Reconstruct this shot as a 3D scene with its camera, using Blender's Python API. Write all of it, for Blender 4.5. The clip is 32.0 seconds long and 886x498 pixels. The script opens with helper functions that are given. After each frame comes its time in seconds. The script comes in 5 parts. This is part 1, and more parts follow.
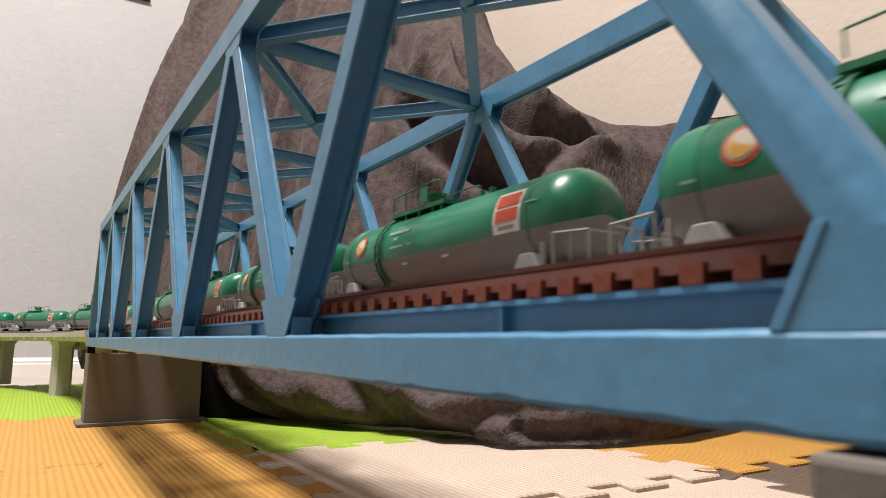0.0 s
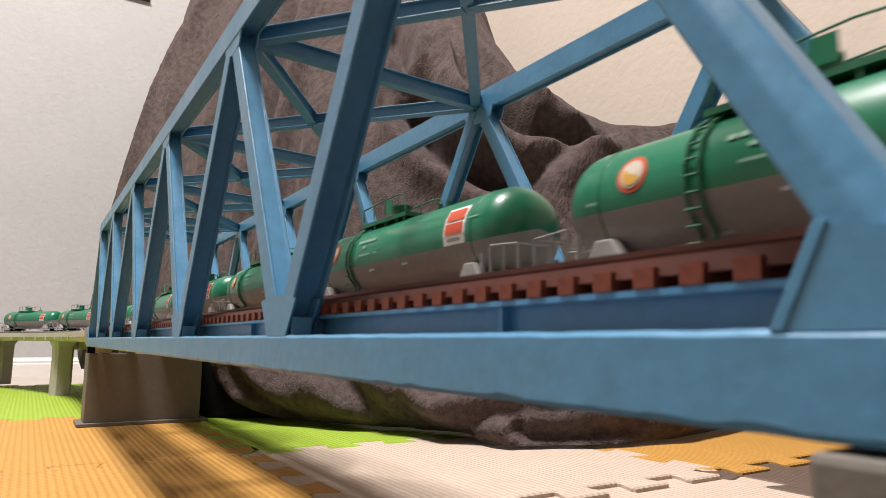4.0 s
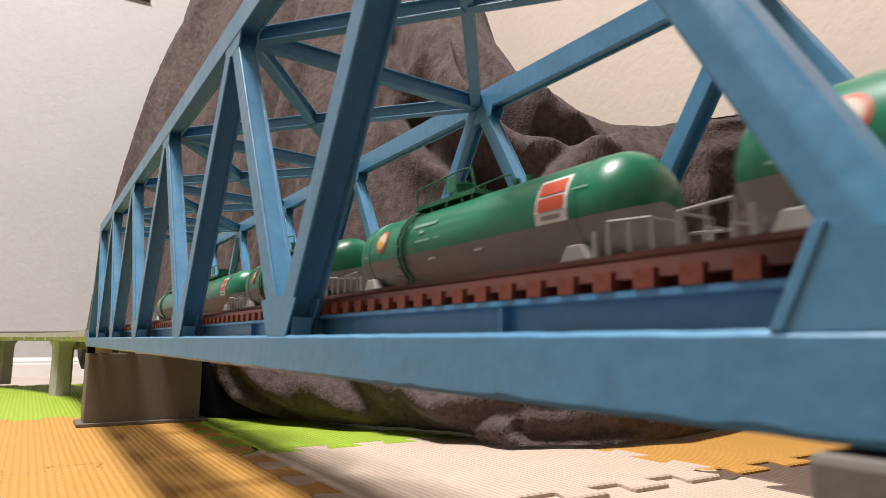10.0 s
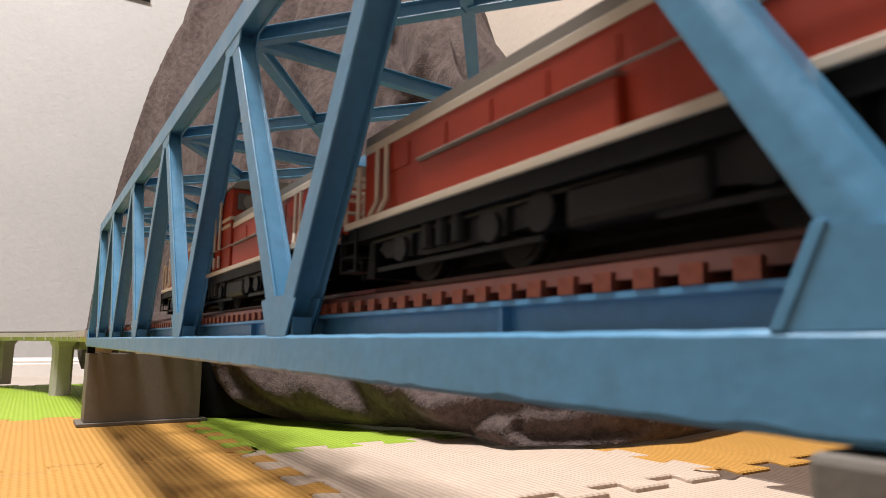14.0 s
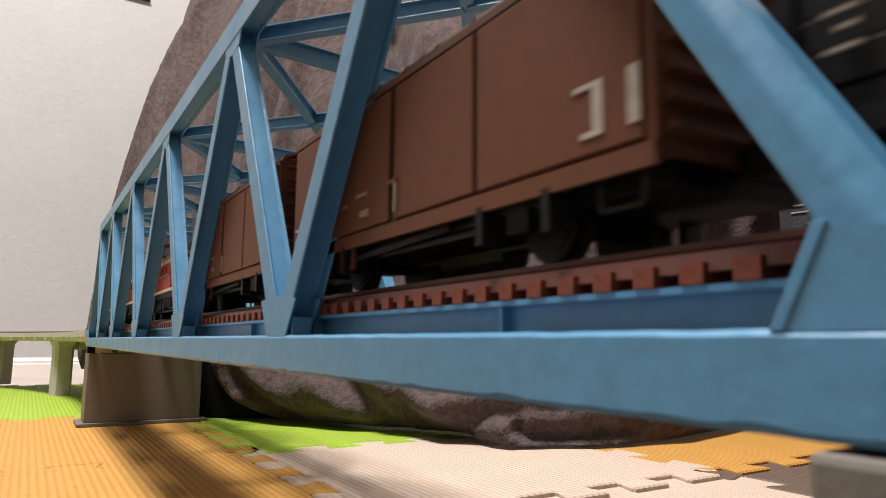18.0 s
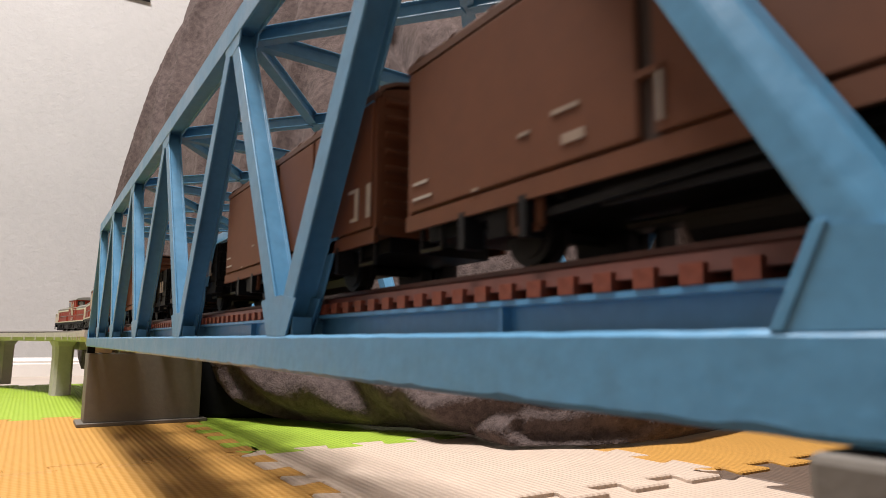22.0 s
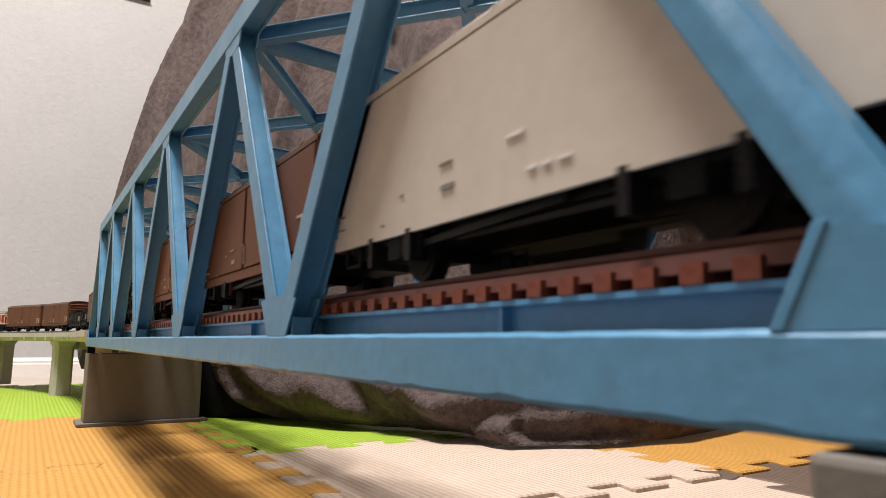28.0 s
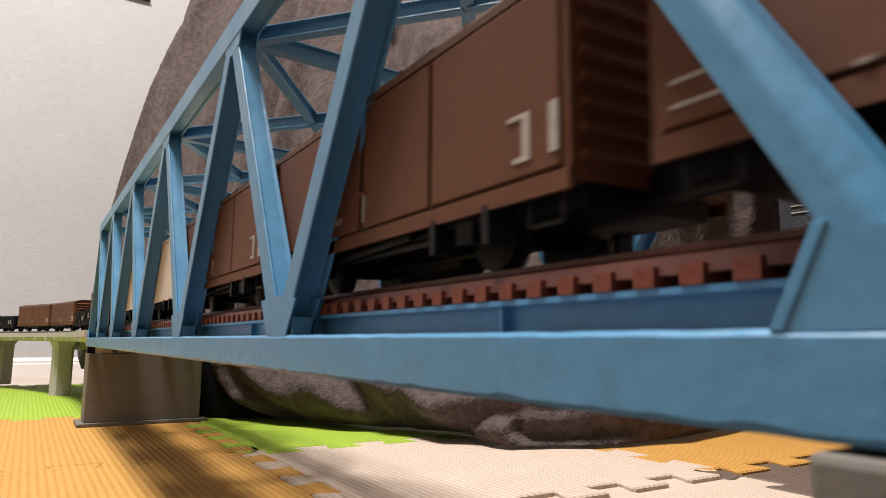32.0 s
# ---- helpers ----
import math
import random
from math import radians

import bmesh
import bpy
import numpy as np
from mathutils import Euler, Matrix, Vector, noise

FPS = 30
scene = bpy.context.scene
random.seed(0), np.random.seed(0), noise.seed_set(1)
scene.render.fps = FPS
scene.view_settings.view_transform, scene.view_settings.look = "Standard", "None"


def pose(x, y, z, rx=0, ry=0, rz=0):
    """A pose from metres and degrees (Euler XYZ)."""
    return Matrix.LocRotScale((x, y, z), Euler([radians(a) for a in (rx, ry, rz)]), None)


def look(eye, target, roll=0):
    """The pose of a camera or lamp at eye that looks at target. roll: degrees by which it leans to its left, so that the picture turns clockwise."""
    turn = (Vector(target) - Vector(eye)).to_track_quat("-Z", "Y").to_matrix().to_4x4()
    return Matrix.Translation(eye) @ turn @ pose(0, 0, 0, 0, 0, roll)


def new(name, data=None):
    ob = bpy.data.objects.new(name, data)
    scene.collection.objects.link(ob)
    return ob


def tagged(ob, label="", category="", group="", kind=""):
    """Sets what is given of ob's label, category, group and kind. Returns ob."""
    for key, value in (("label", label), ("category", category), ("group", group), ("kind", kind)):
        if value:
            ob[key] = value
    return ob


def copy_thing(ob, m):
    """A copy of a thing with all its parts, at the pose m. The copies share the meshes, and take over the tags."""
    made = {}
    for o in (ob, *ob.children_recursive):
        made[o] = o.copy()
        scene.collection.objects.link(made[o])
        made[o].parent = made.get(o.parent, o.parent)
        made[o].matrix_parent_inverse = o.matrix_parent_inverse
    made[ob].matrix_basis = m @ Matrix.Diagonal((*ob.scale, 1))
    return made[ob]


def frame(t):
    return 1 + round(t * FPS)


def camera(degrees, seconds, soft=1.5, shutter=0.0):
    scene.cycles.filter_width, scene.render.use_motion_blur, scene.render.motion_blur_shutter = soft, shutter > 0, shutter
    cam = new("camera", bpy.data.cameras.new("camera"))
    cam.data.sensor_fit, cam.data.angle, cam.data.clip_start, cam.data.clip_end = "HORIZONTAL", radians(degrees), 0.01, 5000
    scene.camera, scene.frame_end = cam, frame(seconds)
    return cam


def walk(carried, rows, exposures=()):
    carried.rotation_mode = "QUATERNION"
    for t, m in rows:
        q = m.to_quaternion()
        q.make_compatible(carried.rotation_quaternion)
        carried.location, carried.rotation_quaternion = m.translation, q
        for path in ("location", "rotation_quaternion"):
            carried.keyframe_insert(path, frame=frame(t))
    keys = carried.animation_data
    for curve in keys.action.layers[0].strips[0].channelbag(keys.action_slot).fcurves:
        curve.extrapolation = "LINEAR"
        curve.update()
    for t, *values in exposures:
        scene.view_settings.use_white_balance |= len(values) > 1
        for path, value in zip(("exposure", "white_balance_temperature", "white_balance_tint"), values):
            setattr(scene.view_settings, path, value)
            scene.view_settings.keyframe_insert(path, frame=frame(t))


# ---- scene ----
cam = camera(67.6, 32.0, soft=0.8, shutter=0.4)
EYE = Vector((0.02975, -0.05081, 0.08457))
AIM = look(EYE, (-0.81186, 0.47113, 0.22344), 0.456)
cam.data.dof.use_dof, cam.data.dof.focus_distance, cam.data.dof.aperture_fstop = True, 0.70, 46.0
walk(cam, [(0.0, AIM), (32.0, AIM)], exposures=[(0.0, 0.0), (32.0, 0.0)])

# ---- light: one warm ceiling lamp in a closed room ----
world = bpy.data.worlds.new("world")
scene.world = world
world.use_nodes = True
world.node_tree.nodes["Background"].inputs[0].default_value = (1.0, 0.95, 0.9, 1)
world.node_tree.nodes["Background"].inputs[1].default_value = 0.0
LAMP = Vector((-0.50, -0.38, 2.24))
lamp_data = bpy.data.lights.new("ceiling_lamp_light", "AREA")
lamp_data.shape, lamp_data.size = "DISK", 0.56
lamp_data.energy, lamp_data.color = 108.0, (1.0, 0.955, 0.945)
lamp = new("ceiling_lamp_light", lamp_data)
lamp.matrix_world = look(LAMP, LAMP - Vector((0, 0, 1)))

# ---- plan, in metres ----
PANEL = 0.1289         # truss panel
WIDTH = 0.1080         # outer width of the bridge
ZC = 0.0858            # top of the bottom chord above the mats
ZR = ZC + 0.0105       # rail head
Y_NEAR, Y_FAR = 0.0240, 0.0791   # track centres
Y_MID = 0.5 * (Y_NEAR + Y_FAR)
X_LEFT, R_LEFT = -0.94, 0.91      # where the curves begin, and their radii
X_RIGHT, R_RIGHT = 0.60, 0.91


# ---- materials ----
def mat(name, color, rough=0.5, metal=0.0, spec=0.5, scale=40.0, vary=0.12, bump=0.0, bump_scale=None, coat=0.0, spots=0.0, spot_color=(0.05, 0.04, 0.03), fuzz=0.0, rvary=0.0):
    m = bpy.data.materials.new(name)
    m.use_nodes = True
    nt = m.node_tree
    b = nt.nodes["Principled BSDF"]
    b.inputs["Roughness"].default_value = rough
    b.inputs["Metallic"].default_value = metal
    b.inputs["Specular IOR Level"].default_value = spec
    b.inputs["Coat Weight"].default_value = coat
    if fuzz:
        b.inputs["Sheen Weight"].default_value = fuzz
        b.inputs["Sheen Roughness"].default_value = 0.4
        b.inputs["Sheen Tint"].default_value = (0.55, 0.47, 0.45, 1)
    tc = nt.nodes.new("ShaderNodeTexCoord")
    n1 = nt.nodes.new("ShaderNodeTexNoise")
    n1.inputs["Scale"].default_value, n1.inputs["Detail"].default_value = scale, 6
    n2 = nt.nodes.new("ShaderNodeTexNoise")
    n2.inputs["Scale"].default_value, n2.inputs["Detail"].default_value = scale * 7, 4
    for n in (n1, n2):
        nt.links.new(tc.outputs["Object"], n.inputs["Vector"])
    add = nt.nodes.new("ShaderNodeMath")
    add.operation = "ADD"
    nt.links.new(n1.outputs["Fac"], add.inputs[0])
    nt.links.new(n2.outputs["Fac"], add.inputs[1])
    ramp = nt.nodes.new("ShaderNodeMapRange")
    ramp.inputs["From Min"].default_value, ramp.inputs["From Max"].default_value = 0.6, 1.4
    ramp.inputs["To Min"].default_value, ramp.inputs["To Max"].default_value = 1 - vary, 1 + vary
    nt.links.new(add.outputs[0], ramp.inputs["Value"])
    mul = nt.nodes.new("ShaderNodeVectorMath")
    mul.operation = "SCALE"
    mul.inputs[0].default_value = color
    nt.links.new(ramp.outputs[0], mul.inputs["Scale"])
    out = mul.outputs[0]
    if spots:
        n3 = nt.nodes.new("ShaderNodeTexNoise")
        n3.inputs["Scale"].default_value, n3.inputs["Detail"].default_value = scale * 2.3, 8
        nt.links.new(tc.outputs["Object"], n3.inputs["Vector"])
        r3 = nt.nodes.new("ShaderNodeMapRange")
        r3.inputs["From Min"].default_value, r3.inputs["From Max"].default_value = 0.60, 0.72
        r3.inputs["To Max"].default_value = spots
        nt.links.new(n3.outputs["Fac"], r3.inputs["Value"])
        mix = nt.nodes.new("ShaderNodeMix")
        mix.data_type = "RGBA"
        nt.links.new(r3.outputs[0], mix.inputs["Factor"])
        nt.links.new(out, mix.inputs["A"])
        mix.inputs["B"].default_value = (*spot_color, 1)
        out = mix.outputs["Result"]
    nt.links.new(out, b.inputs["Base Color"])
    if rvary:
        rr = nt.nodes.new("ShaderNodeMapRange")
        rr.inputs["From Min"].default_value, rr.inputs["From Max"].default_value = 0.3, 0.7
        rr.inputs["To Min"].default_value, rr.inputs["To Max"].default_value = rough - rvary, rough + rvary
        nt.links.new(n1.outputs["Fac"], rr.inputs["Value"])
        nt.links.new(rr.outputs[0], b.inputs["Roughness"])
    if bump:
        nb = nt.nodes.new("ShaderNodeTexNoise")
        nb.inputs["Scale"].default_value, nb.inputs["Detail"].default_value = bump_scale or scale * 4, 5
        nt.links.new(tc.outputs["Object"], nb.inputs["Vector"])
        bp = nt.nodes.new("ShaderNodeBump")
        bp.inputs["Strength"].default_value, bp.inputs["Distance"].default_value = 1.0, bump
        nt.links.new(nb.outputs["Fac"], bp.inputs["Height"])
        nt.links.new(bp.outputs[0], b.inputs["Normal"])
    return m


BLUE = mat("blue_paint", (0.078, 0.236, 0.396), 0.36, spec=0.5, scale=55, vary=0.14, bump=0.00022, bump_scale=150, coat=0.0, spots=0.25, spot_color=(0.06, 0.14, 0.20), rvary=0.08)
RAILRED = mat("red_brown_rail", (0.082, 0.018, 0.010), 0.5, scale=90, vary=0.2)
TIERED = mat("red_brown_tie", (0.170, 0.032, 0.012), 0.6, scale=150, vary=0.25, bump=0.0002)
STEEL = mat("rail_steel", (0.45, 0.42, 0.38), 0.35, 0.9, vary=0.1)
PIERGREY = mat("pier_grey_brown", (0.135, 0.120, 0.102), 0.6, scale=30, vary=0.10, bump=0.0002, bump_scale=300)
DECKGREY = mat("viaduct_grey", (0.46, 0.41, 0.375), 0.6, scale=30, vary=0.10, bump=0.0002, bump_scale=300)
TRACKGREY = mat("track_bed_grey", (0.20, 0.19, 0.18), 0.8, scale=200, vary=0.3, bump=0.0005)
TIEGREY = mat("tie_dark", (0.07, 0.06, 0.055), 0.7, vary=0.2)
WALL = mat("grey_wallpaper", (0.435, 0.426, 0.422), 0.85, scale=7, vary=0.05, bump=0.0015, bump_scale=90)
WALLWARM = mat("cream_wallpaper", (0.51, 0.435, 0.365), 0.85, scale=9, vary=0.03, bump=0.0013, bump_scale=70)
CEIL = mat("ceiling_white", (0.76, 0.74, 0.72), 0.9, vary=0.03)
# for the walls out of view; tone chosen for the fill light they bounce
UNSEEN_WALL = mat("beige_wallpaper", (0.40, 0.37, 0.345), 0.85, scale=9, vary=0.06, bump=0.0013, bump_scale=70)
VIAPIER = mat("viaduct_pier_grey", (0.46, 0.41, 0.40), 0.6, scale=30, vary=0.10, bump=0.0002, bump_scale=300)
BASEBOARD = mat("baseboard_white", (0.72, 0.68, 0.64), 0.4, vary=0.03)
FLOORWOOD = mat("floor_pale", (0.55, 0.47, 0.40), 0.45, scale=12, vary=0.1)
FLEECE = mat("dark_fleece", (0.080, 0.061, 0.057), 0.95, spec=0.04, scale=130, vary=0.60, bump=0.0013, bump_scale=480, fuzz=0.18)
# darkened boxcar brown that paints in the shade of the door gaps
GAP_SHADE = mat("dark_brown_gap_shade", (0.030, 0.014, 0.009), 0.7, vary=0.2)
NAVY = mat("dark_upholstery", (0.020, 0.021, 0.026), 0.75, scale=60, vary=0.2, bump=0.001)
BLACKBOX = mat("black_box", (0.005, 0.005, 0.005), 0.6, spec=0.1, vary=0.2)
GREEN = mat("tank_green", (0.006, 0.150, 0.073), 0.34, scale=50, vary=0.10, coat=0.2, spots=0.0)
TANKGREY = mat("tank_grey", (0.265, 0.25, 0.24), 0.5, scale=60, vary=0.12, spots=0.25, spot_color=(0.15, 0.12, 0.10))
CARGREY = mat("underframe_grey", (0.31, 0.295, 0.28), 0.5, scale=80, vary=0.12)
DARKGREEN = mat("walkway_green", (0.010, 0.130, 0.060), 0.5, vary=0.15)
TANKMARK = mat("faded_white_marking", (0.21, 0.37, 0.28), 0.5, vary=0.12)
FAINT = mat("worn_pale_marking", (0.25, 0.19, 0.145), 0.6, scale=300, vary=0.4)
DIRTYWHITE = mat("grimy_white_marking", (0.40, 0.36, 0.31), 0.55, scale=300, vary=0.35)
WHITE = mat("white_marking", (0.72, 0.70, 0.66), 0.5, vary=0.04)
SIGNRED = mat("orange_red_sign", (0.52, 0.075, 0.03), 0.45, vary=0.05)
SIGNYELLOW = mat("yellow_sign", (0.58, 0.33, 0.06), 0.45, vary=0.05)
BLACK = mat("black_running_gear", (0.006, 0.006, 0.0065), 0.50, spec=0.10, scale=120, vary=0.4)
DARKGEAR = mat("dark_running_gear", (0.009, 0.0088, 0.0094), 0.45, spec=0.16, scale=120, vary=0.4)
BROWN = mat("boxcar_brown", (0.118, 0.042, 0.018), 0.6, spec=0.3, scale=45, vary=0.12, spots=0.15, spot_color=(0.065, 0.027, 0.016))
BROWNROOF = mat("boxcar_roof_brown", (0.10, 0.044, 0.026), 0.6, vary=0.12)
IVORY = mat("boxcar_ivory", (0.58, 0.52, 0.45), 0.5, scale=45, vary=0.08)
LOCORED = mat("locomotive_red", (0.285, 0.027, 0.008), 0.48, spec=0.28, scale=50, vary=0.12)
LOCOGREY = mat("locomotive_roof_grey", (0.20, 0.185, 0.165), 0.5, vary=0.12)
CREAM = mat("cream_band", (0.50, 0.44, 0.35), 0.5, vary=0.05)
GLASS = mat("dark_glass", (0.02, 0.02, 0.022), 0.08, vary=0.05, coat=0.5)
LENS = mat("lamp_lens", (0.6, 0.58, 0.52), 0.1, vary=0.05, coat=0.6)
WAGONBLACK = mat("wagon_black", (0.008, 0.008, 0.008), 0.5, spec=0.10, scale=70, vary=0.35)
OPAL = bpy.data.materials.new("opal_diffuser")
OPAL.use_nodes = True
OPAL.node_tree.nodes["Principled BSDF"].inputs["Emission Color"].default_value = (1.0, 0.84, 0.66, 1)
OPAL.node_tree.nodes["Principled BSDF"].inputs["Emission Strength"].default_value = 4.0


def foam(name, color):
    """Soft foam mat with a fine woven relief of short ridges."""
    m = mat(name, color, 0.62, scale=25, vary=0.06)
    nt = m.node_tree
    b = nt.nodes["Principled BSDF"]
    geo = nt.nodes.new("ShaderNodeNewGeometry")
    sep = nt.nodes.new("ShaderNodeSeparateXYZ")
    nt.links.new(geo.outputs["Position"], sep.inputs[0])

    def wave(axis, step):
        k = nt.nodes.new("ShaderNodeMath")
        k.operation = "MULTIPLY"
        k.inputs[1].default_value = 2 * math.pi / step
        nt.links.new(sep.outputs[axis], k.inputs[0])
        s = nt.nodes.new("ShaderNodeMath")
        s.operation = "SINE"
        nt.links.new(k.outputs[0], s.inputs[0])
        return s.outputs[0]
    mx = nt.nodes.new("ShaderNodeMath")
    mx.operation = "MULTIPLY_ADD"
    mx.inputs[1].default_value = 0.45
    nt.links.new(wave("X", 0.0050), mx.inputs[0])
    nt.links.new(wave("Y", 0.0046), mx.inputs[2])
    bp = nt.nodes.new("ShaderNodeBump")
    bp.inputs["Strength"].default_value, bp.inputs["Distance"].default_value = 0.9, 0.00028
    nt.links.new(mx.outputs[0], bp.inputs["Height"])
    nt.links.new(bp.outputs[0], b.inputs["Normal"])
    return m


MAT_ORANGE = foam("foam_orange", (0.45, 0.230, 0.046))
MAT_GREEN = foam("foam_green", (0.26, 0.375, 0.027))
MAT_WHITE = foam("foam_cream", (0.50, 0.395, 0.315))
MAT_BROWN = foam("foam_brown", (0.105, 0.070, 0.050))


# ---- mesh helpers ----
def box(bm, x0, x1, y0, y1, z0, z1):
    v = [bm.verts.new((x, y, z)) for x in (x0, x1) for y in (y0, y1) for z in (z0, z1)]
    for f in ((0, 1, 3, 2), (4, 6, 7, 5), (0, 4, 5, 1), (2, 3, 7, 6), (0, 2, 6, 4), (1, 5, 7, 3)):
        bm.faces.new([v[i] for i in f])


def prism(bm, pts, y0, y1):
    """A plate: outline pts (x, z), from y0 to y1."""
    a = [bm.verts.new((x, y0, z)) for x, z in pts]
    b = [bm.verts.new((x, y1, z)) for x, z in pts]
    n = len(pts)
    bm.faces.new(a), bm.faces.new(b[::-1])
    for i in range(n):
        bm.faces.new((a[i], b[i], b[(i + 1) % n], a[(i + 1) % n]))


def bar(bm, p, q, w, h, side=(0, 1, 0)):
    """A bar of section w (along side) x h from p to q."""
    p, q = Vector(p), Vector(q)
    d = (q - p).normalized()
    s = Vector(side)
    s = (s - d * s.dot(d)).normalized()
    u = d.cross(s)
    ring = [(s * (w / 2) * i + u * (h / 2) * j) for i, j in ((-1, -1), (1, -1), (1, 1), (-1, 1))]
    a = [bm.verts.new(p + r) for r in ring]
    b = [bm.verts.new(q + r) for r in ring]
    bm.faces.new(a), bm.faces.new(b[::-1])
    for i in range(4):
        bm.faces.new((a[i], b[i], b[(i + 1) % 4], a[(i + 1) % 4]))


def extrude(bm, p, q, prof, side=(0, 1, 0)):
    """One closed outline prof (along side, across) swept straight from p to q."""
    p, q = Vector(p), Vector(q)
    d = (q - p).normalized()
    s = Vector(side)
    s = (s - d * s.dot(d)).normalized()
    u = d.cross(s)
    a = [bm.verts.new(p + s * i + u * j) for i, j in prof]
    b = [bm.verts.new(q + s * i + u * j) for i, j in prof]
    n = len(prof)
    for i in range(n):
        bm.faces.new((a[i], b[i], b[(i + 1) % n], a[(i + 1) % n]))
    for ring in (a, b[::-1]):
        f = bm.faces.new(ring)
        bmesh.ops.triangulate(bm, faces=[f])


def h_profile(d, w, lip, web):
    """H outline: depth d between two side plates of width w; the web is web wide."""
    a, b = d / 2, d / 2 - lip
    return [(-a, -w / 2), (-b, -w / 2), (-b, -web / 2), (b, -web / 2), (b, -w / 2), (a, -w / 2), (a, w / 2), (b, w / 2), (b, web / 2), (-b, web / 2), (-b, w / 2), (-a, w / 2)]


def tube(bm, p, q, r, n=6):
    p, q = Vector(p), Vector(q)
    d = (q - p).normalized()
    s = d.orthogonal().normalized()
    u = d.cross(s)
    a = [bm.verts.new(p + (s * math.cos(t) + u * math.sin(t)) * r) for t in [2 * math.pi * i / n for i in range(n)]]
    b = [bm.verts.new(v.co + (q - p)) for v in a]
    bm.faces.new(a), bm.faces.new(b[::-1])
    for i in range(n):
        bm.faces.new((a[i], b[i], b[(i + 1) % n], a[(i + 1) % n]))


def wire(bm, pts, r, n=6):
    for p, q in zip(pts, pts[1:]):
        tube(bm, p, q, r, n)


def link(name, bm, material, bevel=0.0, smooth=False):
    bmesh.ops.recalc_face_normals(bm, faces=bm.faces)
    me = bpy.data.meshes.new(name)
    bm.to_mesh(me)
    bm.free()
    me.materials.append(material)
    if smooth:
        for f in me.polygons:
            f.use_smooth = True
    ob = new(name, me)
    if bevel:
        b = ob.modifiers.new("bevel", "BEVEL")
        b.width, b.segments, b.limit_method = bevel, 2, "ANGLE"
    return ob


def part(name, bm, material, parent, label="", bevel=0.0, smooth=False):
    ob = link(name, bm, material, bevel, smooth)
    ob.parent = parent
    if label:
        ob["label"] = label
    return ob


def thing(name, label, category, group="", kind=""):
    return tagged(new(name), label, category, group, kind)


def made(fn, *a):
    bm = bmesh.new()
    fn(bm, *a)
    return bm


# ---- track path: an oval, both tracks side by side ----
def path(s, y_track):
    """Pose on a track; s is metres along the line of the bridge, growing towards +x."""
    if s < X_LEFT:
        r = R_LEFT - (Y_MID - y_track)
        a = (X_LEFT - s) / r
        if a < math.pi:
            return pose(X_LEFT - r * math.sin(a), y_track - r * (1 - math.cos(a)), ZR, 0, 0, math.degrees(a))
        return pose(X_LEFT + (a - math.pi) * r, y_track - 2 * r, ZR, 0, 0, 180)
    if s > X_RIGHT:
        r = R_RIGHT - (Y_MID - y_track)
        a = (s - X_RIGHT) / r
        if a < math.pi:
            return pose(X_RIGHT + r * math.sin(a), y_track - r * (1 - math.cos(a)), ZR, 0, 0, -math.degrees(a))
        return pose(X_RIGHT - (a - math.pi) * r, y_track - 2 * r, ZR, 0, 0, -180)
    return pose(s, y_track, ZR)


# ---- room ----
X0, X1, Y0, Y1, ZF, ZH = -1.96, 1.95, -2.45, 0.98, -0.010, 2.40


def structure(name, bm, material, label, category):
    return tagged(link(name, bm, material), label, category, kind="structure")


structure("floor", made(box, X0 - 0.1, X1 + 0.1, Y0 - 0.1, Y1 + 0.1, ZF - 0.1, ZF), FLOORWOOD, "pale wooden floor under the foam mats", "floor")
structure("ceiling", made(box, X0 - 0.1, X1 + 0.1, Y0 - 0.1, Y1 + 0.1, ZH, ZH + 0.1), CEIL, "plain white ceiling of the room", "ceiling")
structure("wall_west", made(box, X0 - 0.1, X0, Y0, Y1, ZF, ZH), WALL, "pale grey textured wallpaper wall behind the viaduct", "wall")
structure("wall_east", made(box, X1, X1 + 0.1, Y0, Y1, ZF, ZH), UNSEEN_WALL, "unseen plain beige wall added to close the room", "wall")
structure("wall_north", made(box, X0 - 0.1, X1 + 0.1, Y1, Y1 + 0.1, ZF, ZH), WALLWARM, "cream embossed wallpaper wall behind the blanket", "wall")
structure("wall_south", made(box, X0 - 0.1, X1 + 0.1, Y0 - 0.1, Y0, ZF, ZH), UNSEEN_WALL, "unseen plain beige wall added to close the room", "wall")


def baseboard(bm):
    prism(bm, [(X0, ZF), (X0 + 0.012, ZF), (X0 + 0.012, 0.020), (X0 + 0.008, 0.024), (X0 + 0.009, 0.028), (X0 + 0.005, 0.036), (X0, 0.037)], Y0, Y1)


structure("baseboard", made(baseboard), BASEBOARD, "white moulded baseboard along the grey wall", "baseboard")

ceiling_lamp = thing("ceiling_lamp", "round white ceiling lamp with opal diffuser, switched on", "lamp")
ceiling_lamp.matrix_basis = pose(LAMP.x, LAMP.y, ZH)


def disc(bm, r, z0, z1, n=32):
    bmesh.ops.create_cone(bm, cap_ends=True, segments=n, radius1=r, radius2=r, depth=z1 - z0, matrix=Matrix.Translation((0, 0, 0.5 * (z0 + z1))))


part("housing", made(disc, 0.30, -0.05, 0), CEIL, ceiling_lamp)
part("diffuser", made(disc, 0.275, -0.11, -0.051), OPAL, ceiling_lamp)

picture_rail = thing("hook_rail", "pale wall rail with dark lower edge on the grey wall", "rail")
picture_rail.matrix_basis = pose(X0, 0.06, 1.056)
part("rail", made(box, 0.0005, 0.014, -0.22, 0.11, 0.004, 0.05), BASEBOARD, picture_rail, bevel=0.001)
